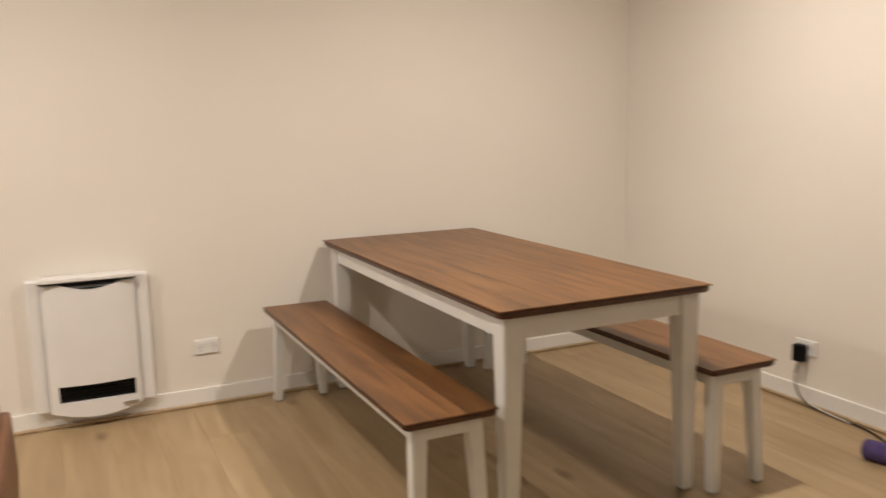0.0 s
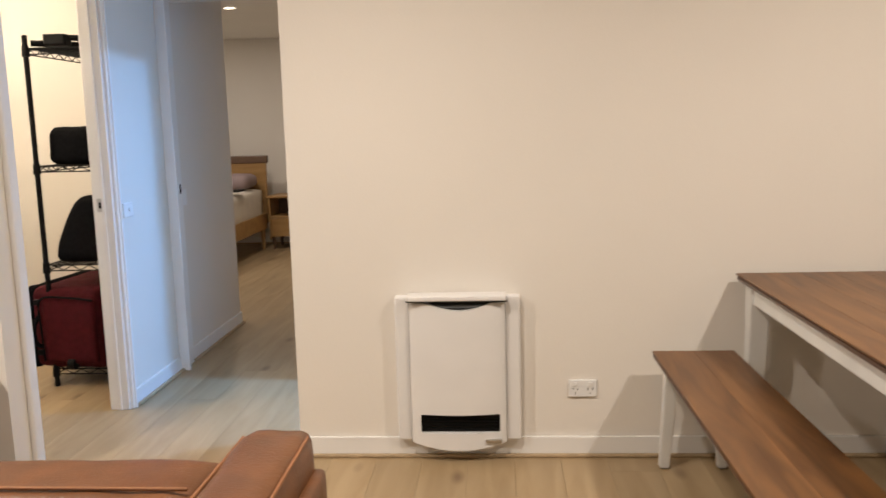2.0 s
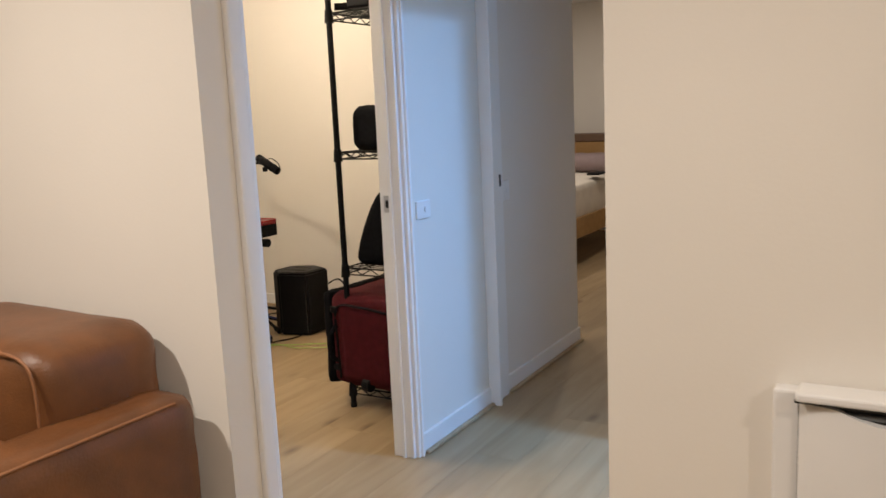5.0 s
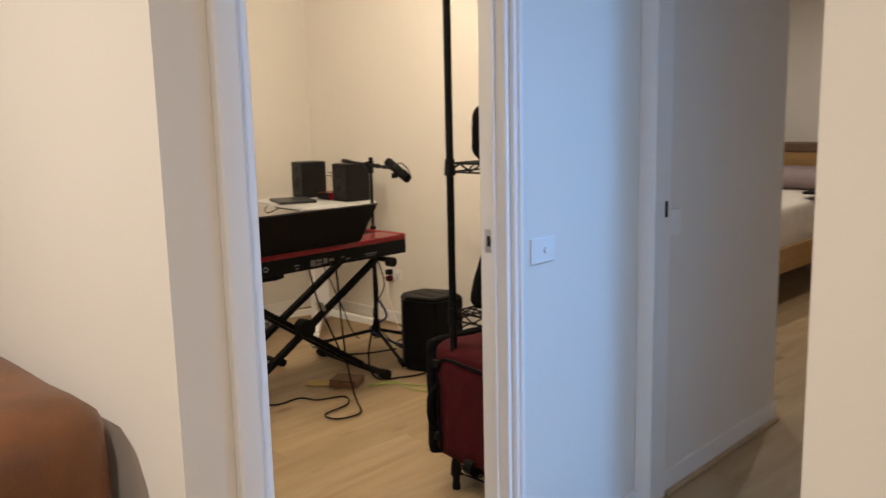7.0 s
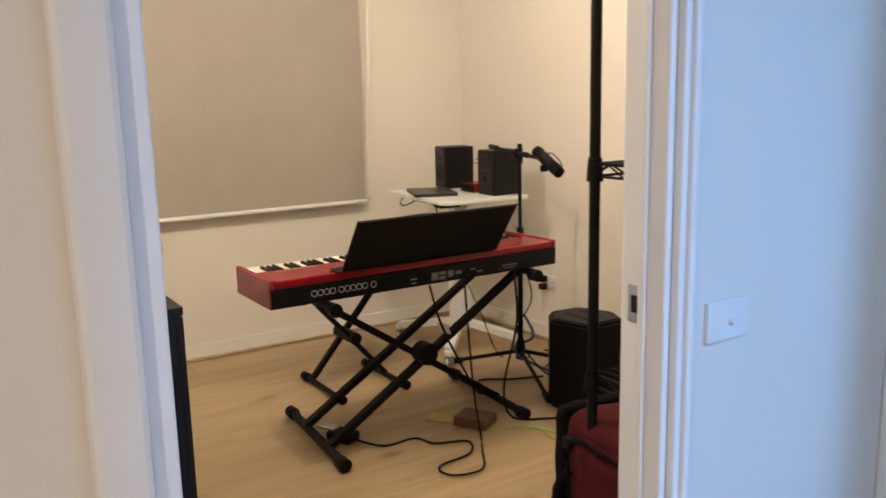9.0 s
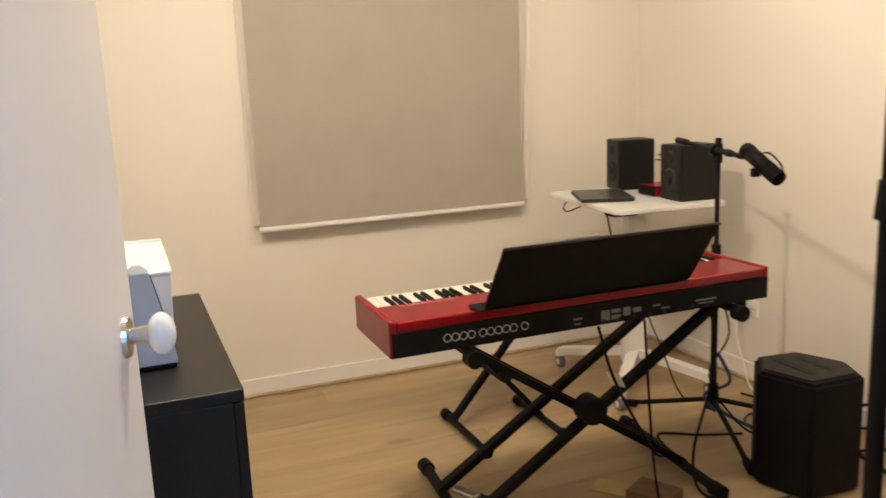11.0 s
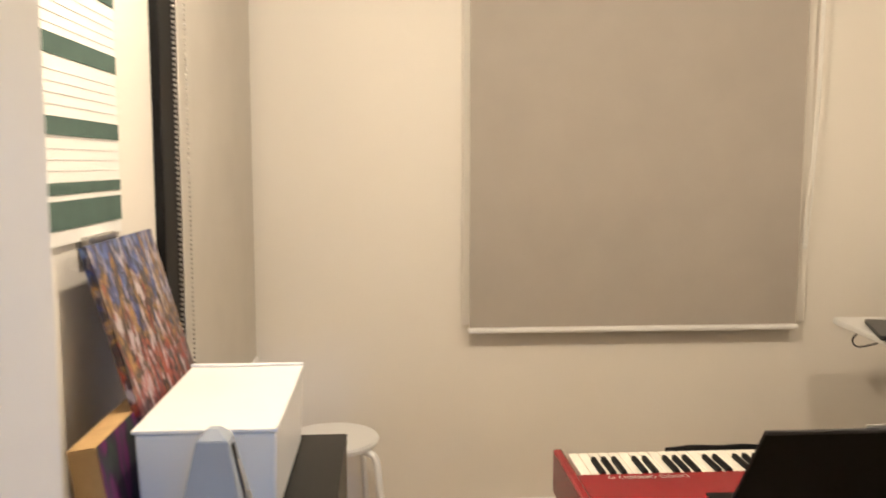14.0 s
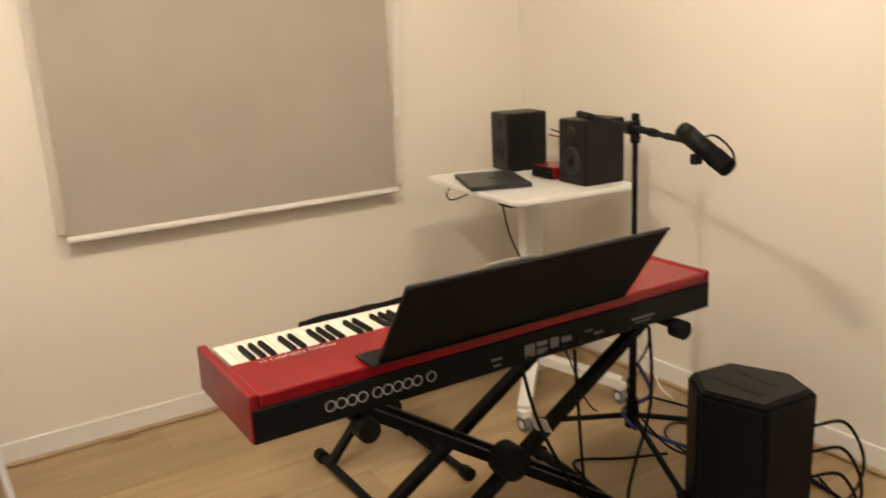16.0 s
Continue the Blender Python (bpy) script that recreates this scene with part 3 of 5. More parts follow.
cable("cord", [(2.965, 4.0, 0.21), (2.955, 3.97, 0.12), (2.95, 3.94, 0.03), (2.94, 3.7, 0.008)], 0.003, WHITE_PLASTIC, ad)
roll = thing("foam_roller", "rolled purple exercise mat lying on the floor", "exercise mat")
bm = tube((2.69, 3.44, 0.04), (2.85, 2.9, 0.04), 0.04, sides=22)
bmesh.ops.bevel(bm, geom=[e for e in bm.edges if len(e.link_faces) == 2 and e.calc_face_angle(0) > 1], offset=0.006, segments=2, affect="EDGES")
part("roll", bm, PURPLE, roll, smooth=True)


def cushion(x0, x1, y0, y1, z0, z1, r=0.06, puff=0.02):
    """A soft block with rounded edges and a slight crown and wrinkles."""
    bm = box(x0, x1, y0, y1, z0, z1)
    bmesh.ops.subdivide_edges(bm, edges=bm.edges[:], cuts=11, use_grid_fill=True)
    c = Vector(((x0 + x1) / 2, (y0 + y1) / 2, (z0 + z1) / 2))
    h = Vector(((x1 - x0) / 2, (y1 - y0) / 2, (z1 - z0) / 2))
    for v in bm.verts:
        d = v.co - c
        inner = Vector([max(-h[k] + r, min(h[k] - r, d[k])) for k in range(3)])
        o = d - inner
        if o.length > 1e-6:
            o = o.normalized() * r
        p = inner + o
        u = [d[k] / h[k] for k in range(3)]
        bulge = puff * (1 - u[0] ** 2 * 0.8) * (1 - u[1] ** 2 * 0.8) * (1 - u[2] ** 2 * 0.8)
        grow = o.normalized() if o.length > 1e-6 else Vector()
        wr = 0.006 * noise.noise((c + p) * 9) + 0.003 * noise.noise((c + p) * 26)
        v.co = c + p + grow * (bulge + wr)
    return bm


def piping(parent, pts):
    cable("piping", pts, 0.0045, STITCH, parent, "raised stitched seam")


def wall_sofa():
    s = thing("leather_sofa", "tan leather sofa with loose back cushions against wall", "sofa")
    xr = -1.735
    part("arm", cushion(xr - 0.22, xr, 3.98, 4.90, 0.16, 0.625, 0.06, 0.006), LEATHER, s, "", True)
    part("base", cushion(-4.1, xr - 0.2, 4.02, 4.92, 0.16, 0.36, 0.03, 0.0), LEATHER, s, "", True)
    part("back", cushion(-4.1, xr - 0.2, 4.70, 4.94, 0.3, 0.70, 0.05, 0.0), LEATHER, s, "", True)
    for a, b in ((-2.95, xr - 0.15), (-4.08, -2.97)):
        part("back_cushion", cushion(a, b, 4.50, 4.93, 0.40, 0.825, 0.09, 0.03), LEATHER, s, "plump tan leather back cushion", True)
        part("seat_cushion", cushion(a if a < -3 else a, b - 0.06, 4.0, 4.68, 0.33, 0.48, 0.04, 0.02), LEATHER, s, "", True)
    piping(s, [(xr - 0.015, 4.04, 0.609), (xr - 0.013, 4.4, 0.612), (xr - 0.016, 4.82, 0.608)])
    piping(s, [(xr - 0.172, 4.522, 0.45), (xr - 0.168, 4.514, 0.6), (xr - 0.172, 4.516, 0.73), (xr - 0.20, 4.514, 0.79), (xr - 0.30, 4.51, 0.812), (xr - 0.6, 4.502, 0.824), (xr - 1.1, 4.512, 0.812)])
    piping(s, [(xr - 0.20, 4.492, 0.56), (xr - 0.5, 4.472, 0.60), (xr - 0.8, 4.474, 0.585)])
    for lx in (xr - 0.1, -3.95):
        for ly in (4.1, 4.8):
            part("leg", tube((lx, ly, 0), (lx, ly, 0.17), 0.018, 0.025), BLACK_METAL, s)


def near_sofa():
    s = thing("leather_armchair", "tan leather armchair seen over its broad arm", "armchair")
    part("arm", cushion(-0.50, -0.31, 2.95, 4.06, 0.14, 0.628, 0.05, 0.012), LEATHER, s, "", True)
    part("back", cushion(-1.45, -0.49, 3.66, 3.90, 0.14, 0.605, 0.035, 0.008), LEATHER, s, "", True)
    part("seat_cushion", cushion(-1.45, -0.51, 2.95, 3.68, 0.2, 0.42, 0.05, 0.02), LEATHER, s, "", True)
    part("side_panel", cushion(-0.32, -0.275, 3.1, 3.99, 0.14, 0.54, 0.022, 0.004), LEATHER, s, "", True)
    piping(s, [(-0.323, 3.0, 0.615), (-0.320, 3.5, 0.620), (-0.324, 3.99, 0.614)])
    piping(s, [(-0.486, 3.0, 0.616), (-0.488, 3.5, 0.620), (-0.486, 3.99, 0.615)])
    piping(s, [(-1.44, 3.70, 0.612), (-1.0, 3.70, 0.614), (-0.52, 3.70, 0.612)])
    for lx, ly in ((-0.4, 3.05), (-0.4, 3.9), (-1.35, 3.05), (-1.35, 3.8)):
        part("leg", tube((lx, ly, 0), (lx, ly, 0.16), 0.018, 0.025), BLACK_METAL, s)


wall_sofa()
near_sofa()

# ---------- hall ----------
sw = thing("light_switch", "white wall light switch plate with round dimmer", "light switch")
part("plate", box(XM, XM + 0.010, 6.045, 6.150, 0.958, 1.03, 0.003), WHITE_PLASTIC, sw)
part("rocker", tube((XM + 0.009, 6.105, 0.994), (XM + 0.016, 6.105, 0.994), 0.009), WHITE_PLASTIC, sw)
sw2 = thing("light_switch", "white wall switch plate in the hall shade", "light switch")
part("plate", box(XM, XM + 0.010, 6.825, 6.895, 0.945, 1.04, 0.003), WHITE_PLASTIC, sw2)
part("rocker", box(XM + 0.009, XM + 0.014, 6.853, 6.867, 0.98, 1.005, 0.002), WHITE_PLASTIC, sw2)
sp = thing("strike_plate", "small nickel strike plate on the door lining", "strike plate")
part("plate", box(XM - 0.075, XM - 0.045, 5.941, 5.945, 1.0, 1.065, 0.001), CHROME, sp)
part("latch_hole", box(XM - 0.066, XM - 0.054, 5.9395, 5.9412, 1.018, 1.047), BLACK_VOID, sp)
sp2 = thing("strike_plate", "small dark strike plate on the hall post", "strike plate")
part("plate", box(XM + 0.0215, XM + 0.0245, 6.758, 6.776, 1.02, 1.075, 0.001), BLACK_METAL, sp2)


def flush_door():
    d = thing("door_1", "open white flush door with round knob", "door", (XM - 0.115, 5.135, 0), 180 - 10.8, kind="structure")
    part("leaf", box(0, 0.81, -0.035, 0, 0.012, 2.045, 0.002), TRIM, d)
    for s, y in ((-1, -0.035), (1, 0.0)):
        k = part("handle", tube((0.745, y, 1.085), (0.745, y + s * 0.006, 1.085), 0.028, 0.026, 24), CHROME, d, "nickel rose")
        part("neck", tube((0.745, y + s * 0.006, 1.085), (0.745, y + s * 0.032, 1.085), 0.010, 0.014), CHROME, k)
        bm = bmesh.new()
        bmesh.ops.create_uvsphere(bm, u_segments=20, v_segments=12, radius=0.03, matrix=pose(0.745, y + s * 0.045, 1.085) @ Matrix.Diagonal((0.95, 0.62, 0.95, 1)))
        part("knob", bm, CERAMIC, k, "white ceramic knob", True)


flush_door()

# ---------- music room ----------
PX0, PX1, PY0, PY1, PZ0, PZ1 = -3.850, -3.505, 5.962, 7.275, 0.652, 0.755


def maker_mark(parent, m, size, pitch):
    """A plain row of pale rings, in three clusters."""
    bm = bmesh.new()
    at = 0.0
    outer, inner = size * 0.42, size * 0.325
    for count in (4, 5, 1):
        for i in range(count):
            c = Vector((at + outer, size * 0.42, 0.0004))
            ring = []
            for k in range(20):
                a = math.tau * k / 20
                d = Vector((math.cos(a), math.sin(a), 0))
                ring.append((bm.verts.new(c + d * outer), bm.verts.new(c + d * inner)))
            for k in range(20):
                p, q = ring[k], ring[(k + 1) % 20]
                bm.faces.new((p[0], q[0], q[1], p[1]))
            at += pitch
        at += pitch * 0.45
    bmesh.ops.transform(bm, matrix=m, verts=bm.verts[:])
    return part("maker_mark", bm, LETTER, parent, "pale row of rings")


def stage_piano():
    p = thing("stage_piano", "red stage piano with black rear panel on stand", "keyboard")
    # red shell: end cheeks, top deck, underside
    for a, b in ((PY0, PY0 + 0.022), (PY1 - 0.022, PY1)):
        part("end_cheek", box(PX0, PX1, a, b, PZ0, PZ1 + 0.004, 0.006), RED_LACQUER, p)
    part("deck", box(PX0 + 0.155, PX1, PY0 + 0.022, PY1 - 0.022, PZ1 - 0.03, PZ1, 0.005), RED_LACQUER, p)
    part("underside", box(PX0, PX1 - 0.004, PY0 + 0.022, PY1 - 0.022, PZ0, PZ0 + 0.045, 0.004), BLACK_METAL, p)
    part("rear_panel", box(PX1 - 0.02, PX1 + 0.002, PY0 + 0.004, PY1 - 0.004, PZ0 + 0.002, PZ1 - 0.03, 0.002), BLACK_METAL, p, "black rear panel")
    # controls hidden behind the rest
    part("control_panel", box(PX0 + 0.17, PX1 - 0.09, PY0 + 0.42, PY1 - 0.28, PZ1, PZ1 + 0.003), RED_LACQUER, p)
    # keys: 52 white, with the black pattern from A upwards
    k0, k1 = PY1 - 0.035, PY0 + 0.035
    step = (k0 - k1) / 52
    white = bpy.data.meshes.new("white_key")
    bm = box(PX0 + 0.004, PX0 + 0.150, -step / 2 + 0.0006, step / 2 - 0.0006, PZ0 + 0.05, PZ1 - 0.008, 0.0015, 1)
    bm.to_mesh(white)
    bm.free()
    white.materials.append(IVORY)
    black = bpy.data.meshes.new("black_key")
    bm = box(PX0 + 0.056, PX0 + 0.152, -0.0055, 0.0055, PZ1 - 0.02, PZ1 + 0.003, 0.002, 1)
    bm.to_mesh(black)
    bm.free()
    black.materials.append(BLACK_PLASTIC)
    for i in range(52):
        y = k0 - step * (i + 0.5)
        o = new("white_key", white)
        o.parent, o.location = p, (0, y, 0)
        if i % 7 in (0, 2, 3, 5, 6) and i < 51:
            o = new("black_key", black)
            o.parent, o.location = p, (0, y - step / 2, 0)
    # rear lettering and legends
    maker_mark(p, Matrix.Translation((PX1 + 0.0025, 6.118, PZ0 + 0.026)) @ pose(0, 0, 0, 90, 0, 90), 0.030, 0.0245)
    maker_mark(p, Matrix.Translation((PX0 + 0.175, 6.225, PZ1 + 0.0006)) @ pose(0, 0, 0, 0, 0, -90), 0.018, 0.0165)
    for y0, y1, z0, z1 in ((6.535, 6.565, 0.030, 0.036), (6.54, 6.56, 0.015, 0.02), (6.632, 6.662, 0.014, 0.046), (6.668, 6.70, 0.034, 0.046), (6.668, 6.70, 0.014, 0.028), (6.71, 6.735, 0.02, 0.046), (6.745, 6.775, 0.026, 0.04), (6.82, 6.845, 0.034, 0.039), (6.85, 6.88, 0.022, 0.027), (6.98, 7.06, 0.028, 0.033), (6.99, 7.05, 0.018, 0.021)):
        part("legend", box(PX1 + 0.0022, PX1 + 0.0034, y0, y1, PZ0 + z0, PZ0 + z1), DIM_PRINT, p)
    for i in range(8):
        y = 6.64 + 0.055 * i
        part("socket", tube((PX1, y, PZ0 + 0.014), (PX1 + 0.006, y, PZ0 + 0.014), 0.006, sides=10), BLACK_VOID, p)
    for y in (PY0 + 0.15, PY1 - 0.15):
        for x in (PX0 + 0.06, PX1 - 0.06):
            part("rubber_foot", tube((x, y, PZ0 - 0.012), (x, y, PZ0 + 0.002), 0.014), BLACK_PLASTIC, p)


def music_rest():
    r = thing("music_rest", "black metal sheet music rest on the piano", "music stand")
    bx, bz, tx, tz, y0, y1 = -3.49, 0.762, -3.350, 0.958, 6.24, 6.94
    bm = bmesh.new()
    n = Vector((tz - bz, 0, -(tx - bx))).normalized() * 0.0035
    q = []
    for s in (-1, 1):
        q.append([bm.verts.new(Vector(c) + n * s) for c in ((bx, y0, bz), (bx, y1, bz), (tx, y1, tz), (tx, y0, tz))])
    bm.faces.new(q[0][::-1])
    bm.faces.new(q[1])
    for i in range(4):
        bm.faces.new((q[0][i], q[0][(i + 1) % 4], q[1][(i + 1) % 4], q[1][i]))
    bmesh.ops.recalc_face_normals(bm, faces=bm.faces)
    part("plate", bm, BLACK_METAL, r)
    part("ledge", box(bx - 0.07, bx + 0.01, y0 - 0.02, y1 - 0.005, bz - 0.004, bz, 0.002), BLACK_METAL, r)
    part("lip", box(tx - 0.004, tx + 0.006, y0, y1, tz - 0.004, tz + 0.003, 0.001), GREY_LAPTOP, r)
    for y in (6.41, 6.80):
        part("bracket", tube((-3.52, y, 0.735), (-3.50, y, 0.80), 0.005), CHROME, r)
    sh = thing("sheet_music", "white sheet of music standing on the rest", "paper")
    bm = bmesh.new()
    ends = [[bm.verts.new(c) for c in ((bx - d, 6.43, bz + 0.002), (bx - d, 6.55, bz + 0.002), (tx - d + 0.006, 6.55, tz + 0.009), (tx - d + 0.006, 6.43, tz + 0.009))] for d in (0.008, 0.010)]
    bm.faces.new(ends[0])
    bm.faces.new(ends[1][::-1])
    for k in range(4):
        bm.faces.new((ends[0][k], ends[1][k], ends[1][(k + 1) % 4], ends[0][(k + 1) % 4]))
    bmesh.ops.recalc_face_normals(bm, faces=bm.faces)
    part("sheet", bm, PAPER, sh)


def x_stand():
    s = thing("keyboard_stand", "black double braced X keyboard stand", "keyboard stand")
    ya, yb = 6.215, 7.075
    hub = ((ya + yb) / 2 + 0.02, 0.335)
    # feet and top rails lie across, towards the player
    for y in (ya, yb):
        part("foot", tube((-4.07, y + 0.03, 0.032), (-3.47, y - 0.02, 0.032), 0.018), BLACK_METAL, s)
        for x in (-4.07, -3.47):
            part("end_cap", tube((x - 0.02, y + (0.03 if x < -3.7 else -0.02), 0.03), (x + 0.03, y + (0.03 if x < -3.7 else -0.02), 0.03), 0.026), BLACK_PLASTIC, s)
    top = PZ0 - 0.03
    for x in (-3.86, -3.62):
        part("brace", add_bar(bmesh.new(), (x, ya, 0.04), (x, yb + 0.08, top), 0.034, 0.026), BLACK_METAL, s)
    for x in (-3.80, -3.68):
        part("brace", add_bar(bmesh.new(), (x, yb, 0.04), (x, ya - 0.01, top), 0.034, 0.026), BLACK_METAL, s)
    for y in (ya - 0.01, yb + 0.08):
        part("top_rail", tube((-3.90, y, top + 0.006), (-3.49, y, top + 0.006), 0.015), BLACK_METAL, s)
        for x in (-3.90, -3.50):
            part("end_cap", tube((x - 0.02, y, top - 0.004), (x + 0.02, y, top - 0.004), 0.026), BLACK_PLASTIC, s)
    part("hub", tube((-3.655, hub[0], hub[1]), (-3.592, hub[0], hub[1]), 0.046, sides=24), BLACK_PLASTIC, s, "round black locking hub")


def piano_bench():
    b = thing("piano_bench", "folding black padded keyboard bench with X legs", "bench")
    ya, yb, z = 6.50, 6.84, 0.455
    part("seat", cushion(-4.55, -4.25, 6.47, 7.0, z, z + 0.06, 0.02, 0.006), BLACK_CLOTH, b, "", True)
    for y in (ya, yb):
        part("foot", tube((-4.50, y, 0.022), (-4.10, y, 0.022), 0.014), BLACK_METAL, b)
        for x in (-4.50, -4.10):
            part("end_cap", tube((x - 0.02, y, 0.022), (x + 0.02, y, 0.022), 0.022), BLACK_PLASTIC, b)
    for x, a, c in ((-4.42, ya, yb + 0.03), (-4.30, yb, ya - 0.03)):
        part("brace", add_bar(bmesh.new(), (x, a, 0.03), (x, c, z), 0.03, 0.022), BLACK_METAL, b)
    part("hub", tube((-4.46, 6.67, 0.24), (-4.26, 6.67, 0.24), 0.03), BLACK_PLASTIC, b)


def small_desk():
    d = thing("standing_desk", "small white height-adjustable desk on castors", "desk", (-4.53, 7.44, 0), -5)
    part("desktop", prism(rounded_outline(-0.35, 0.35, -0.26, 0.26, 0.045), 0.845, 0.865, 0.004), WHITE_PLASTIC, d)
    part("bracket", box(-0.14, 0.18, -0.20, 0.20, 0.825, 0.845, 0.005), BLACK_METAL, d, "black steel bracket")
    part("lever", box(0.16, 0.24, -0.22, -0.10, 0.82, 0.84, 0.006), BLACK_PLASTIC, d, "black height lever")
    part("column", box(0.00, 0.055, -0.04, 0.04, 0.45, 0.84, 0.006), WHITE_METAL, d)
    part("column", box(-0.01, 0.065, -0.05, 0.05, 0.10, 0.50, 0.006), WHITE_METAL, d)
    for i, (fx, fy) in enumerate(((0.30, -0.22), (0.30, 0.22), (-0.30, -0.22), (-0.30, 0.22))):
        bm = bmesh.new()
        add_bar(bm, (0.03, 0, 0.155), (fx, fy, 0.085), 0.05, 0.035)
        part("foot", bm, WHITE_METAL, d)
        w = part("castor", tube((fx, fy - 0.013, 0.03), (fx, fy + 0.013, 0.03), 0.03, sides=20), GREY_RUBBER, d, "grey swivel castor")
        part("hub", tube((fx, fy - 0.016, 0.03), (fx, fy + 0.016, 0.03), 0.014), WHITE_PLASTIC, w)
        part("fork", box(fx - 0.018, fx + 0.018, fy - 0.02, fy + 0.02, 0.058, 0.085, 0.004), WHITE_METAL, w)


def monitor_speaker(x, y, turn):
    m = thing("studio_monitor", "black studio monitor speaker on the white desk", "loudspeaker", (x, y, 0.865), turn, "pair of studio monitors")
    part("cabinet", box(-0.08, 0.08, -0.09, 0.09, 0, 0.235, 0.008), BLACK_WOOD, m)
    bm = bmesh.new()
    bmesh.ops.create_cone(bm, cap_ends=True, segments=28, radius1=0.055, radius2=0.045, depth=0.008, matrix=pose(0, -0.092, 0.085, 90))
    part("woofer", bm, BLACK_VOID, m)
    bmx = bmesh.new()
    bmesh.ops.create_uvsphere(bmx, u_segments=16, v_segments=8, radius=0.022, matrix=pose(0, -0.092, 0.085) @ Matrix.Diagonal((1, 0.4, 1, 1)))
    part("dust_cap", bmx, BLACK_PLASTIC, m, "", True)
    bm = bmesh.new()
    bmesh.ops.create_cone(bm, cap_ends=True, segments=24, radius1=0.028, radius2=0.02, depth=0.006, matrix=pose(0, -0.092, 0.185, 90))
    part("tweeter", bm, BLACK_VOID, m)


def laptop():
    l = thing("laptop", "closed dark grey laptop lying on the desk", "laptop", (-4.575, 7.315, 0.865), -22)
    part("base", prism(rounded_outline(-0.16, 0.16, -0.115, 0.115, 0.012), 0.002, 0.011, 0.002), GREY_LAPTOP, l)
    part("lid", prism(rounded_outline(-0.16, 0.16, -0.115, 0.115, 0.012), 0.0118, 0.017, 0.002), GREY_LAPTOP, l)
    bm = bmesh.new()
    bmesh.ops.create_circle(bm, cap_ends=True, segments=16, radius=0.014, matrix=Matrix.Translation((0, 0, 0.0172)))
    part("emblem", bm, BLACK_PLASTIC, l, "small dark round emblem")


def audio_interface():
    a = thing("audio_interface", "small red audio interface box on desk", "audio interface", (-4.50, 7.56, 0.865), -5)
    part("body", box(-0.07, 0.07, -0.055, 0.055, 0.003, 0.048, 0.004), RED_LACQUER, a)
    part("front_plate", box(-0.07, 0.07, -0.059, -0.0545, 0.004, 0.047, 0.002), BLACK_METAL, a)
    for x in (-0.045, -0.015, 0.02, 0.05):
        part("knob", tube((x, -0.058, 0.025), (x, -0.068, 0.025), 0.008), BLACK_PLASTIC, a)


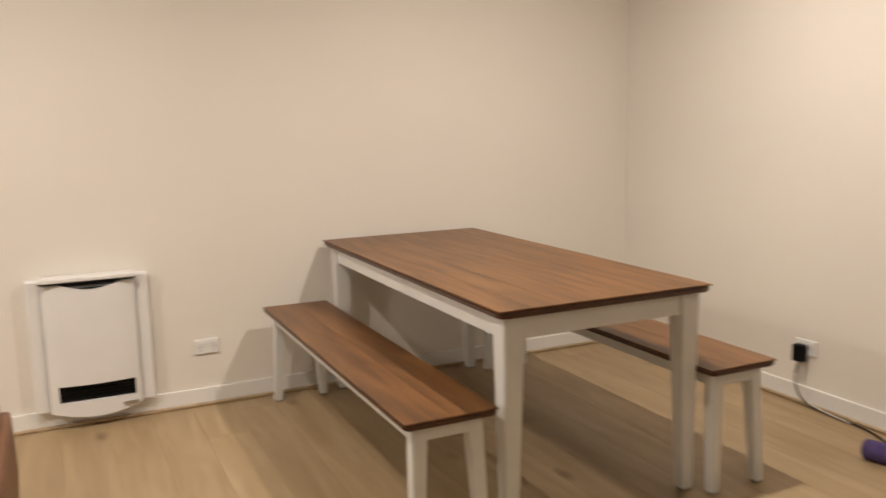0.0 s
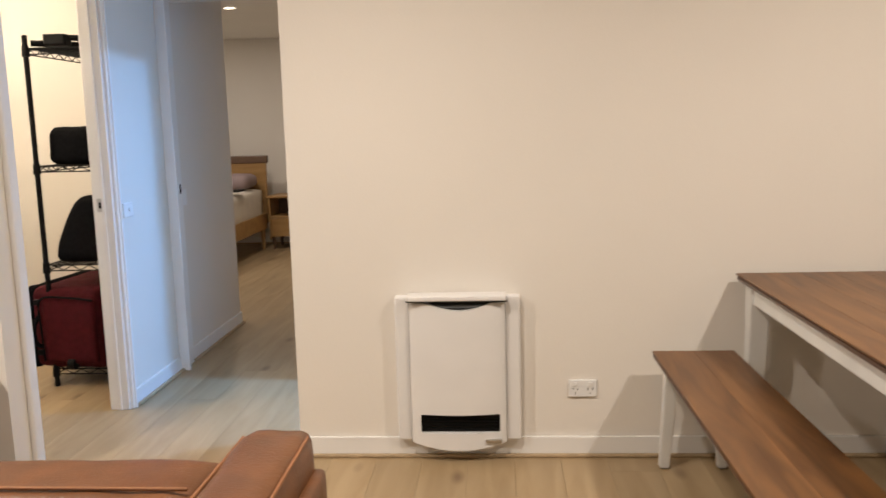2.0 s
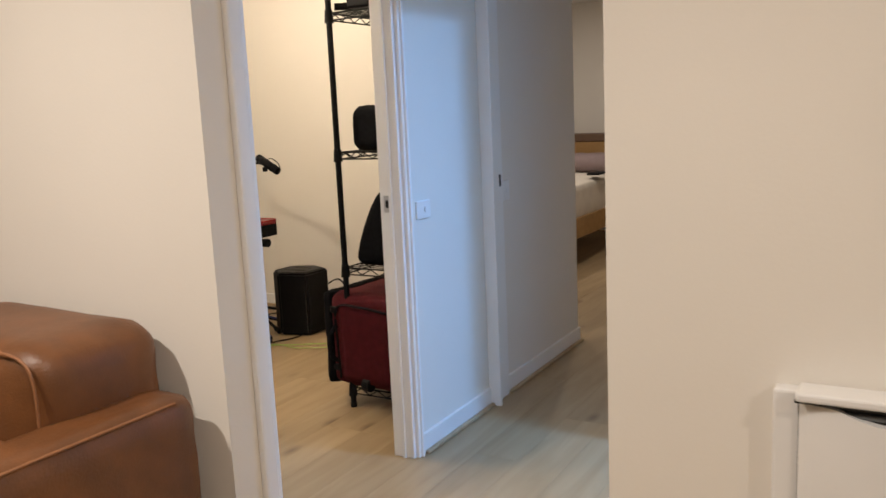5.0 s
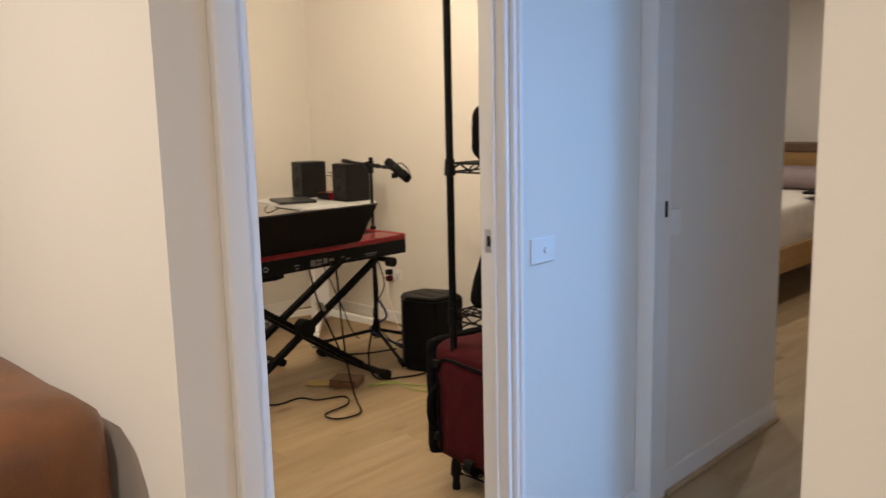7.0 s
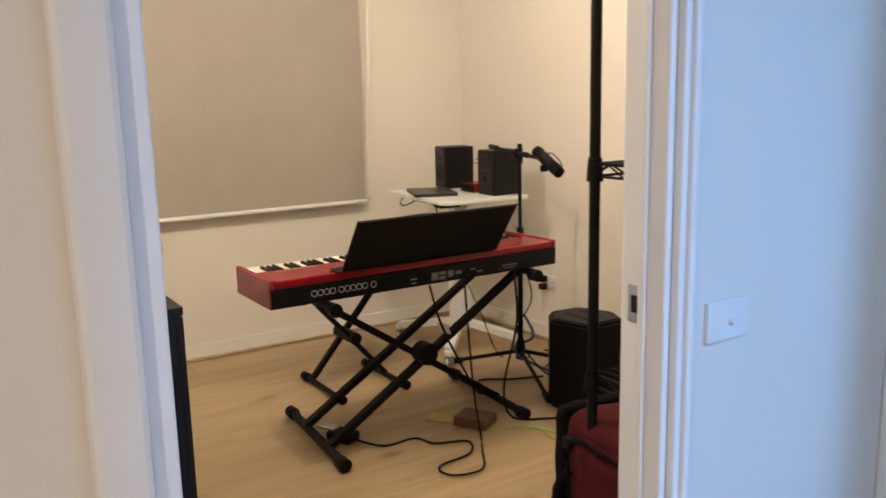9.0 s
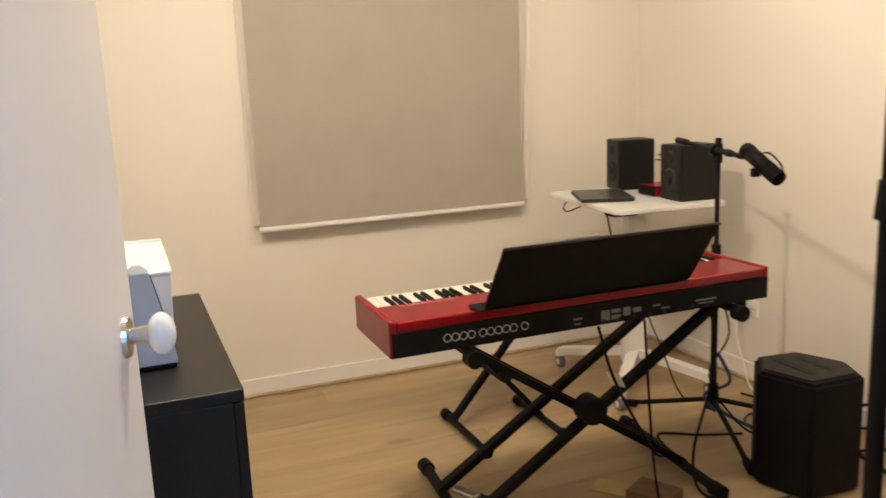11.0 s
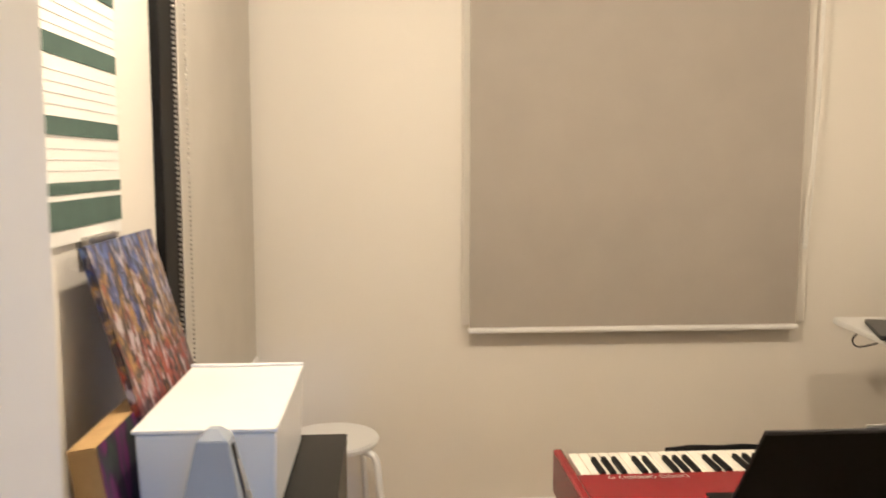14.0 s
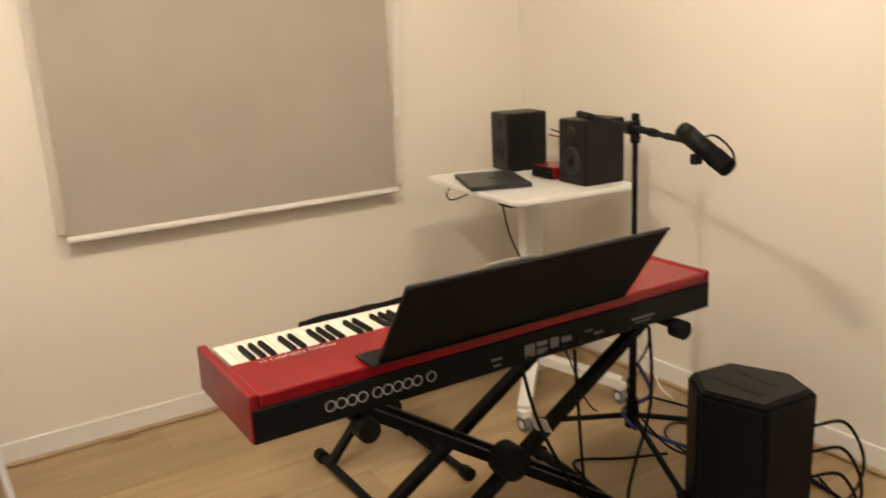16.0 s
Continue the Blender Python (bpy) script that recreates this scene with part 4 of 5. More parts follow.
def mic_stand():
    px, py = -3.92, 7.405
    s = thing("microphone_stand", "black tripod boom microphone stand", "microphone stand")
    part("pole", tube((px, py, 0.10), (px, py, 0.72), 0.013), BLACK_METAL, s)
    part("pole", tube((px, py, 0.70), (px, py, 1.10), 0.009), BLACK_METAL, s)
    part("collar", tube((px, py, 0.68), (px, py, 0.75), 0.018), BLACK_PLASTIC, s)
    part("base_hub", tube((px, py, 0.09), (px, py, 0.19), 0.026, 0.02), BLACK_PLASTIC, s)
    for fx, fy in ((-4.27, 7.24), (-3.55, 7.27), (-3.87, 7.75)):
        leg = part("leg", tube((px, py, 0.13), (fx, fy, 0.018), 0.010), BLACK_METAL, s)
        part("rubber_foot", tube((fx - 0.018 * (px - fx), fy - 0.018 * (py - fy), 0.016), (fx + 0.12 * (px - fx), fy + 0.12 * (py - fy), 0.028), 0.016), BLACK_PLASTIC, leg)
    part("clutch", tube((px - 0.02, py - 0.012, 1.108), (px + 0.02, py - 0.028, 1.108), 0.021), BLACK_PLASTIC, s)
    part("clutch", tube((px, py, 1.06), (px, py, 1.13), 0.016), BLACK_PLASTIC, s)
    part("thumb_screw", box(px - 0.014, px + 0.014, py - 0.006, py + 0.006, 1.128, 1.152, 0.004), BLACK_PLASTIC, s)
    part("thumb_screw", box(px + 0.018, px + 0.042, py - 0.03, py - 0.016, 1.074, 1.088, 0.004), BLACK_PLASTIC, s)
    back, tip = Vector((-4.318, 7.526, 1.118)), Vector((-3.54, 7.247, 1.105))
    part("boom", tube(back, tip, 0.008), BLACK_METAL, s)
    part("boom_grip", tube(back, back.lerp(tip, 0.14), 0.013), BLACK_PLASTIC, s)
    for u, r0 in ((0.46, 0.013), (0.60, 0.012), (0.68, 0.014), (0.80, 0.011)):
        part("boom_joint", tube(back.lerp(tip, u), back.lerp(tip, u + 0.045), r0, r0 * 0.85), BLACK_PLASTIC, s)
    m = thing("microphone", "black dynamic broadcast microphone on the boom", "microphone")
    a, b = Vector((-3.548, 7.205, 1.142)), Vector((-3.398, 7.202, 1.060))
    part("body", tube(a, a.lerp(b, 0.72), 0.0245, sides=24), BLACK_PLASTIC, m, "", True)
    part("windscreen", tube(a.lerp(b, 0.70), b, 0.0262, 0.024, sides=24), BLACK_CLOTH, m, "black foam windscreen")
    part("end_cap", tube(a.lerp(b, -0.04), a.lerp(b, 0.12), 0.023, 0.026, sides=24), BLACK_PLASTIC, m)
    mid = a.lerp(b, 0.5)
    cable("yoke", [mid + Vector((0.0, -0.02, 0.028)), mid + Vector((0.045, -0.02, 0.04)), mid + Vector((0.092, -0.015, 0.008)), mid + Vector((0.098, -0.008, -0.028)), mid + Vector((0.082, 0, -0.046))], 0.003, BLACK_METAL, m)
    part("mount", box(mid.x - 0.04, mid.x - 0.018, mid.y - 0.014, mid.y + 0.014, mid.z - 0.042, mid.z - 0.014, 0.004), BLACK_METAL, m)
    part("mount", add_tube(bmesh.new(), tip, a.lerp(b, 0.1), 0.012, 0.014), BLACK_PLASTIC, m)


def stage_speaker():
    a = thing("stage_speaker", "black portable stage loudspeaker standing on floor", "loudspeaker")
    out = [(-3.50, 7.235), (-3.31, 7.29), (-3.30, 7.50), (-3.43, 7.56), (-3.60, 7.49), (-3.62, 7.33)]
    part("cabinet", prism(out, 0.005, 0.405, 0.012), BLACK_PLASTIC, a)
    cx, cy = -3.46, 7.40
    part("top_panel", prism([(cx + (x - cx) * 0.86, cy + (y - cy) * 0.86) for x, y in out], 0.402, 0.411, 0.004), GREY_TOP, a)
    # grip slots are flat black plates; their inner shade is the colour
    part("handle", prism(rounded_outline(-3.545, -3.375, 7.345, 7.375, 0.014), 0.409, 0.4125), BLACK_VOID, a, "recessed grip slot")
    part("handle", prism(rounded_outline(-3.53, -3.39, 7.43, 7.455, 0.011), 0.409, 0.4125), BLACK_VOID, a, "recessed grip slot")
    for i, z in enumerate((0.30, 0.22, 0.14)):
        cable("cord", [(-3.31, 7.50, z), (-3.24, 7.53, z + 0.03), (-3.20, 7.56, z - 0.05), (-3.22, 7.60, max(0.012, z - 0.16)), (-3.30, 7.66, 0.010), (-3.42 - 0.08 * i, 7.72, 0.008)], 0.005, BLACK_PLASTIC, a)


stage_piano()
music_rest()
x_stand()
piano_bench()
small_desk()
monitor_speaker(-4.775, 7.60, -12)
monitor_speaker(-4.32, 7.585, -4)
laptop()
audio_interface()
mic_stand()
stage_speaker()

# pedal, small wooden box, papers, cables
pd = thing("sustain_pedal", "black sustain pedal under the keyboard stand", "pedal", (-3.72, 6.32, 0), 25)
part("body", box(-0.06, 0.06, -0.04, 0.04, 0.004, 0.045, 0.01), BLACK_PLASTIC, pd)
part("lever", box(-0.13, -0.03, -0.02, 0.02, 0.04, 0.055, 0.006), CHROME, pd, "metal foot lever")
bx = thing("wooden_box", "small flat brown wooden box on the floor", "box", (-3.545, 6.86, 0), 28)
part("body", box(-0.075, 0.075, -0.06, 0.06, 0.003, 0.03, 0.004), BROWN_BOX, bx)
part("lid", box(-0.075, 0.075, -0.06, 0.06, 0.031, 0.045, 0.004), BROWN_BOX, bx)
yp = thing("paper_packet", "thin yellow paper packet lying on the floor", "paper", (-3.66, 6.80, 0), 40)
part("sheet", box(-0.09, 0.05, -0.045, 0.045, 0.001, 0.007, 0.002), YELLOW_CARD, yp)
for nm, pts, r, mt in (
    ("pedal_cable", [(-3.68, 6.34, 0.02), (-3.56, 6.42, 0.010), (-3.55, 6.56, 0.010), (-3.46, 6.60, 0.010), (-3.40, 6.72, 0.010), (-3.30, 6.66, 0.010), (-3.27, 6.50, 0.010), (-3.18, 6.50, 0.010), (-3.16, 6.62, 0.010), (-3.30, 6.72, 0.010), (-3.42, 6.80, 0.012), (-3.50, 6.82, 0.20), (-3.52, 6.80, 0.64)], 0.0045, BLACK_PLASTIC),
    ("audio_cable", [(-3.50, 6.62, 0.65), (-3.54, 6.70, 0.46), (-3.62, 6.86, 0.22), (-3.72, 7.0, 0.06), (-3.82, 7.12, 0.012), (-3.96, 7.18, 0.010), (-3.88, 7.32, 0.010), (-3.8, 7.45, 0.02)], 0.005, BLACK_PLASTIC),
    ("audio_cable", [(-3.50, 7.04, 0.65), (-3.51, 7.06, 0.42), (-3.55, 7.02, 0.14), (-3.50, 7.02, 0.012), (-3.40, 7.12, 0.010), (-3.36, 7.24, 0.010), (-3.36, 7.3, 0.03)], 0.005, BLACK_PLASTIC),
    ("power_cable", [(-3.95, 7.42, 0.62), (-3.90, 7.46, 0.4), (-3.94, 7.40, 0.22), (-3.84, 7.46, 0.05), (-3.74, 7.52, 0.010), (-3.62, 7.62, 0.010), (-3.80, 7.70, 0.010), (-3.95, 7.66, 0.010), (-3.90, 7.55, 0.012), (-3.70, 7.50, 0.012)], 0.004, BLACK_PLASTIC),
    ("blue_cable", [(-3.93, 7.44, 0.30), (-3.89, 7.46, 0.2), (-3.95, 7.39, 0.14), (-3.88, 7.38, 0.10), (-3.96, 7.44, 0.08), (-3.87, 7.47, 0.05), (-3.80, 7.55, 0.01)], 0.007, BLUE_CORD),
    ("desk_cable", [(-4.36, 7.20, 0.85), (-4.33, 7.22, 0.7), (-4.28, 7.30, 0.5), (-4.25, 7.4, 0.25), (-4.22, 7.5, 0.010), (-4.1, 7.6, 0.010)], 0.0035, BLACK_PLASTIC),
    ("laptop_cable", [(-4.77, 7.26, 0.84), (-4.75, 7.22, 0.81), (-4.68, 7.20, 0.80), (-4.60, 7.22, 0.83)], 0.003, BLACK_PLASTIC),
    ("speaker_cable", [(-4.64, 7.66, 1.03), (-4.56, 7.68, 1.0), (-4.50, 7.70, 0.92), (-4.46, 7.66, 0.90), (-4.52, 7.64, 0.93), (-4.48, 7.62, 0.915)], 0.003, BLACK_PLASTIC),
    ("speaker_cable", [(-4.63, 7.64, 1.01), (-4.54, 7.66, 0.995), (-4.47, 7.66, 0.96)], 0.003, RED_LACQUER),
    ("ground_cable", [(-3.44, 6.92, 0.012), (-3.36, 7.02, 0.010), (-3.28, 7.06, 0.010), (-3.10, 7.16, 0.010), (-2.9, 7.25, 0.010)], 0.0035, LIME),
    ("ground_cable", [(-3.42, 6.90, 0.012), (-3.38, 7.04, 0.010), (-3.20, 7.02, 0.010), (-3.0, 7.12, 0.010)], 0.003, LIME),
    ("floor_cable", [(-4.15, 7.75, 0.010), (-3.95, 7.8, 0.010), (-3.75, 7.74, 0.012), (-3.62, 7.66, 0.012), (-3.5, 7.7, 0.012), (-3.7, 7.8, 0.012), (-3.9, 7.7, 0.014), (-3.7, 7.62, 0.014)], 0.0045, BLACK_PLASTIC)):
    tagged(cable(nm, pts, r, mt), {"blue_cable": "bundle of blue cord at the stand base", "ground_cable": "thin lime green cable on the floor"}.get(nm, "thin black cable hanging and lying loosely"), "cable")
tag = thing("cable_tag", "pale paper tag hanging on a black cable", "tag")
part("flag", add_bar(bmesh.new(), (-3.545, 6.70, 0.475), (-3.565, 6.735, 0.42), 0.045, 0.0015), PAPER, tag)
po = outlet(-4.30, 7.92, 0.34, "-y", 0.115, "white power point with plugs behind the desk")
pl = thing("plug_adapters", "two dark red and black plugs in outlet", "plug")
part("plug", box(-4.345, -4.31, 7.865, 7.909, 0.34, 0.375, 0.006), BLACK_PLASTIC, pl)
part("plug", box(-4.345, -4.31, 7.865, 7.909, 0.295, 0.33, 0.006), RED_CLOTH, pl)
cable("cord", [(-4.33, 7.87, 0.31), (-4.30, 7.85, 0.2), (-4.26, 7.86, 0.08), (-4.2, 7.84, 0.012), (-4.1, 7.8, 0.010)], 0.004, PAPER, pl)


# wire rack with luggage and bags
def wire_rack():
    r = thing("wire_rack", "black wire shelving rack with four shelves", "shelving rack")
    x0, x1, y0, y1, top = -2.29, -1.86, 6.35, 7.22, 1.895
    for x in (x0, x1):
        for y in (y0, y1):
            post = part("post", tube((x, y, 0.012), (x, y, top), 0.0135), BLACK_METAL, r)
            part("foot", tube((x, y, 0), (x, y, 0.02), 0.016), BLACK_PLASTIC, post)
    for z in (0.09, 0.67, 1.205, 1.82):
        sh = part("shelf", box(x0, x1, y0 - 0.003, y0 + 0.003, z + 0.004, z + 0.011), BLACK_METAL, r)
        bm = bmesh.new()
        for y in (y0, y1):
            for dz in (0.007, -0.023):
                add_tube(bm, (x0, y, z + dz), (x1, y, z + dz), 0.0035, sides=6)
        for x in (x0, x1):
            for dz in (0.007, -0.023):
                add_tube(bm, (x, y0, z + dz), (x, y1, z + dz), 0.0035, sides=6)
        n = 9
        for i in range(n):
            a = x0 + (x1 - x0) * i / n
            b = x0 + (x1 - x0) * (i + 1) / n
            up = (0.005, -0.021) if i % 2 else (-0.021, 0.005)
            add_tube(bm, (a, y0, z + up[0]), (b, y0, z + up[1]), 0.0028, sides=6)
        n = 18
        for i in range(n):
            a = y0 + (y1 - y0) * i / n
            b = y0 + (y1 - y0) * (i + 1) / n
            up = (0.005, -0.021) if i % 2 else (-0.021, 0.005)
            add_tube(bm, (x0, a, z + up[0]), (x0, b, z + up[1]), 0.0028, sides=6)
        for i in range(1, 26):
            y = y0 + (y1 - y0) * i / 26
            add_tube(bm, (x0, y, z + 0.009), (x1, y, z + 0.009), 0.0022, sides=6)
        part("wire_grid", bm, BLACK_METAL, sh)
        for x in (x0, x1):
            for y in (y0, y1):
                part("collar", tube((x, y, z - 0.035), (x, y, z + 0.022), 0.021, 0.017), BLACK_PLASTIC, sh)


def suitcase():
    s = thing("suitcase", "dark red soft suitcase with black trim on rack", "suitcase", (-2.17, 6.62, 0.103), -6)
    part("body", cushion(-0.20, 0.22, -0.30, 0.30, 0, 0.45, 0.045, 0.01), RED_CLOTH, s, "", True)
    part("edge_band", cushion(-0.235, -0.18, -0.305, 0.305, 0, 0.455, 0.026, 0.002), BLACK_CLOTH, s, "black padded edge band", True)
    part("pocket", cushion(-0.12, 0.19, -0.325, -0.28, 0.04, 0.40, 0.02, 0.004), RED_CLOTH, s, "", True)
    cable("piping", [(-0.12, -0.325, 0.05), (-0.125, -0.328, 0.22), (-0.12, -0.325, 0.39), (0.04, -0.33, 0.405), (0.19, -0.325, 0.39)], 0.006, BLACK_CLOTH, s, "black piping")
    cable("handle", [(-0.14, -0.315, 0.13), (-0.15, -0.345, 0.16), (-0.15, -0.35, 0.25), (-0.14, -0.315, 0.30)], 0.012, BLACK_CLOTH, s, "black carry handle")
    for z in (0.08, 0.36):
        part("buckle", box(-0.165, -0.135, -0.325, -0.305, z, z + 0.03, 0.004), BLACK_PLASTIC, s)
    part("wheel", tube((0.02, -0.315, 0.035), (0.06, -0.315, 0.035), 0.032), BLACK_PLASTIC, s)


def soft_bag(x0, x1, y0, y1, z, h, label, name, lean=0.0, top=0.6):
    b = thing(name, label, "bag", (0, 0, 0))
    bm = cushion(x0, x1, y0, y1, z, z + h, min(0.05, h / 4), 0.02)
    cx = (x0 + x1) / 2
    for v in bm.verts:
        t = (v.co.z - z) / h
        v.co.x = cx + (v.co.x - cx) * (1 - (1 - top) * t * t) + lean * t
    part("body", bm, BLACK_CLOTH, b, "", True)
    xm = cx + lean
    cable("handle", [(xm - 0.05, (y0 + y1) / 2, z + h - 0.01), (xm - 0.03, (y0 + y1) / 2, z + h + 0.03), (xm + 0.03, (y0 + y1) / 2, z + h + 0.03), (xm + 0.05, (y0 + y1) / 2, z + h - 0.01)], 0.009, BLACK_CLOTH, b)


wire_rack()
suitcase()
soft_bag(-2.27, -1.88, 6.38, 6.85, 0.682, 0.36, "tall black backpack standing on the rack", "backpack", 0.06, 0.5)
soft_bag(-2.26, -1.88, 6.40, 6.8, 1.217, 0.20, "small black equipment bag on the rack shelf", "equipment_bag", 0.0, 0.92)
tp = thing("folded_tripod", "folded black tripod lying on the top shelf", "tripod")
for i, (a, b) in enumerate((((-2.27, 6.37, 1.855), (-1.9, 6.6, 1.85)), ((-2.24, 6.40, 1.858), (-1.9, 6.68, 1.855)), ((-2.20, 6.37, 1.885), (-1.88, 6.52, 1.88)))):
    part("leg", tube(a, b, 0.016), BLACK_METAL, tp)
part("head", box(-2.20, -2.08, 6.36, 6.44, 1.84, 1.90, 0.01), BLACK_PLASTIC, tp)


# black cabinet and what stands on it
def cabinet():
    c = thing("low_cabinet", "black wood-grain cabinet against the wall", "cabinet")
    x0, x1, y0, y1, z = -3.635, -2.848, 5.062, 5.487, 0.878
    part("top", box(x0, x1, y0, y1, z - 0.022, z, 0.002), BLACK_WOOD, c)
    part("side_panel", box(x0, x0 + 0.02, y0, y1 - 0.02, 0, z - 0.0225, 0.002), BLACK_WOOD, c)
    part("side_panel", box(x1 - 0.02, x1, y0, y1 - 0.02, 0, z - 0.0225, 0.002), BLACK_WOOD, c)
    part("back_panel", box(x0 + 0.02, x1 - 0.02, y0, y0 + 0.01, 0.05, z - 0.023), BLACK_WOOD, c)
    part("plinth", box(x0 + 0.02, x1 - 0.02, y1 - 0.06, y1 - 0.045, 0, 0.06), BLACK_WOOD, c)
    mid = (x0 + x1) / 2
    for a, b, hx in ((x0 + 0.003, mid - 0.0015, mid - 0.035), (mid + 0.0015, x1 - 0.003, mid + 0.035)):
        d = part("door", box(a, b, y1 - 0.02, y1 - 0.001, 0.062, z - 0.026, 0.002), BLACK_WOOD, c)
        part("handle", tube((hx, y1, 0.70), (hx, y1 + 0.018, 0.70), 0.008, 0.011), CHROME, d)


cabinet()
ZC = 0.878


def storage_box():
    b = thing("storage_box", "white plastic storage box with lid on cabinet", "storage box")
    x0, x1, y0, y1, z = -3.600, -3.205, 5.185, 5.405, ZC + 0.146
    bm = box(x0 + 0.003, x1 - 0.003, y0 + 0.003, y1 - 0.003, ZC + 0.001, z, 0.007, 3)
    for v in bm.verts:
        if v.co.z < ZC + 0.07:
            v.co.x = (x0 + x1) / 2 + (v.co.x - (x0 + x1) / 2) * 0.965
            v.co.y = (y0 + y1) / 2 + (v.co.y - (y0 + y1) / 2) * 0.965
    part("body", bm, WHITE_PLASTIC, b)
    part("lid", box(x0, x1, y0, y1, z + 0.001, z + 0.008, 0.002), WHITE_PLASTIC, b)
    part("lid_rim", box(x0, x0 + 0.006, y0, y1, z + 0.0085, z + 0.015, 0.002), WHITE_PLASTIC, b)
    part("lid_rim", box(x0 + 0.007, x1, y1 - 0.004, y1, z + 0.0085, z + 0.011, 0.001), WHITE_PLASTIC, b)


storage_box()


def metronome():
    m = thing("metronome", "blue-grey pyramid metronome on the black cabinet", "metronome", (-3.085, 5.335, ZC))
    bm = bmesh.new()
    made = bmesh.ops.create_cube(bm, size=1.0)
    for v in made["verts"]:
        up = v.co.z > 0
        w = 0.042 if up else 0.114
        v.co = Vector((v.co.x * w, v.co.y * w, 0.183 if up else 0.010))
    bmesh.ops.bevel(bm, geom=bm.edges[:], offset=0.002, segments=2, affect="EDGES")
    part("body", bm, BLUE_PAINT, m)
    part("base", box(-0.054, 0.054, -0.054, 0.054, 0, 0.011, 0.003), BLACK_PLASTIC, m)
    bm = bmesh.new()
    bmesh.ops.create_cone(bm, cap_ends=True, segments=4, radius1=0.0285, radius2=0.010, depth=0.013, matrix=pose(0, 0, 0.189, 0, 0, 45))
    part("cap", bm, BLUE_PAINT, m, "faceted pyramid cap")
    slot = part("scale_slot", add_bar(bmesh.new(), (0, 0.0525, 0.035), (0, 0.0235, 0.172), 0.013, 0.003), BLACK_VOID, m, "dark slot behind the pendulum")
    part("pendulum", add_bar(bmesh.new(), (0, 0.055, 0.035), (0, 0.0305, 0.150), 0.005, 0.002), CHROME, slot)
    part("weight", add_bar(bmesh.new(), (0, 0.0465, 0.085), (0, 0.0425, 0.103), 0.016, 0.004), CHROME, slot)
    part("key", tube((-0.068, 0, 0.06), (-0.045, 0, 0.06), 0.006), CHROME, m)


metronome()


def leaning_picture(name, label, x0, x1, yb, yt, z0, z1, thick, face, rim):
    c = thing(name, label, "picture")
    bm = bmesh.new()
    n = Vector((0, z1 - z0, yb - yt)).normalized() * thick
    base = [Vector((x0, yb, z0)), Vector((x1, yb, z0)), Vector((x1, yt, z1)), Vector((x0, yt, z1))]
    f = [bm.verts.new(p) for p in base]
    k = [bm.verts.new(p - n) for p in base]
    for i in range(4):
        bm.faces.new((f[i], f[(i + 1) % 4], k[(i + 1) % 4], k[i]))
    bm.faces.new(k)
    bm.faces.new(f[::-1])
    bmesh.ops.recalc_face_normals(bm, faces=bm.faces)
    part("frame", bm, rim, c)
    bm = bmesh.new()
    lift = n.normalized() * 0.002
    bm.faces.new([bm.verts.new(p + lift) for p in base])
    bmesh.ops.recalc_face_normals(bm, faces=bm.faces)
    part("print", bm, face, c, "busy colourful print")


leaning_picture("canvas_picture", "colourful collage canvas leaning on the wall", -3.70, -3.33, 5.20, 5.085, ZC + 0.004, 1.30, 0.012, COLLAGE, COLLAGE)
leaning_picture("wooden_panel_picture", "dark printed picture on a thick wooden panel", -3.50, -3.155, 5.172, 5.150, ZC + 0.004, 1.025, 0.042, DARK_PRINT, CARD)

# wall planner with green bands, held by a clip
pn = thing("wall_planner", "hanging white paper planner with green bands", "wall chart")
part("sheet", box(-3.64, -3.28, 5.043, 5.047, 1.30, 2.15), PAPER, pn)
for z0, z1 in ((1.325, 1.372), (1.382, 1.402), (1.478, 1.508), (1.605, 1.638), (1.73, 1.763), (1.86, 1.893), (1.99, 2.02)):
    part("band", box(-3.64, -3.28, 5.0465, 5.0485, z0, z1), GREEN_INK, pn, "dark green band")
for k in range(5):
    for d in (0.018, 0.036, 0.054, 0.072):
        z = 1.402 + 0.126 * k + d + (0.0 if k == 0 else -0.02)
        part("line", box(-3.63, -3.29, 5.0466, 5.0478, z, z + 0.0012), GREY_INK, pn)
part("clip", box(-3.56, -3.42, 5.045, 5.062, 1.288, 1.306, 0.003), CHROME, pn, "metal clip")

# white round stool
st = thing("round_stool", "white round stool with bent legs", "stool", (-4.86, 5.37, 0))
bm = bmesh.new()
bmesh.ops.create_cone(bm, cap_ends=True, segments=36, radius1=0.165, radius2=0.17, depth=0.025, matrix=Matrix.Translation((0, 0, 0.4475)))
bmesh.ops.bevel(bm, geom=[e for e in bm.edges if len(e.link_faces) == 2 and e.calc_face_angle(0) > 1], offset=0.006, segments=2, affect="EDGES")
part("seat", bm, WHITE_PLASTIC, st)
for i in range(4):
    a = radians(58 + 90 * i)
    c, s = math.cos(a), math.sin(a)
    pts = [(0.10 * c, 0.10 * s, 0.428), (0.16 * c, 0.16 * s, 0.425), (0.188 * c, 0.188 * s, 0.40), (0.20 * c, 0.20 * s, 0.30), (0.235 * c, 0.235 * s, 0.0)]
    cable("leg", pts, 0.013, WHITE_PLASTIC, st)

# ---------- bedroom seen down the hall ----------
bd = thing("bed", "made bed with oak frame and cream bedding", "bed", (-0.09, 0, 0))
part("headboard", box(-4.0, -2.42, 11.58, 11.63, 0.3, 1.03, 0.01), OAK_FURNITURE, bd)
part("headboard_rail", box(-4.02, -2.40, 11.57, 11.64, 1.0, 1.09, 0.012), WALNUT, bd, "darker walnut top rail")
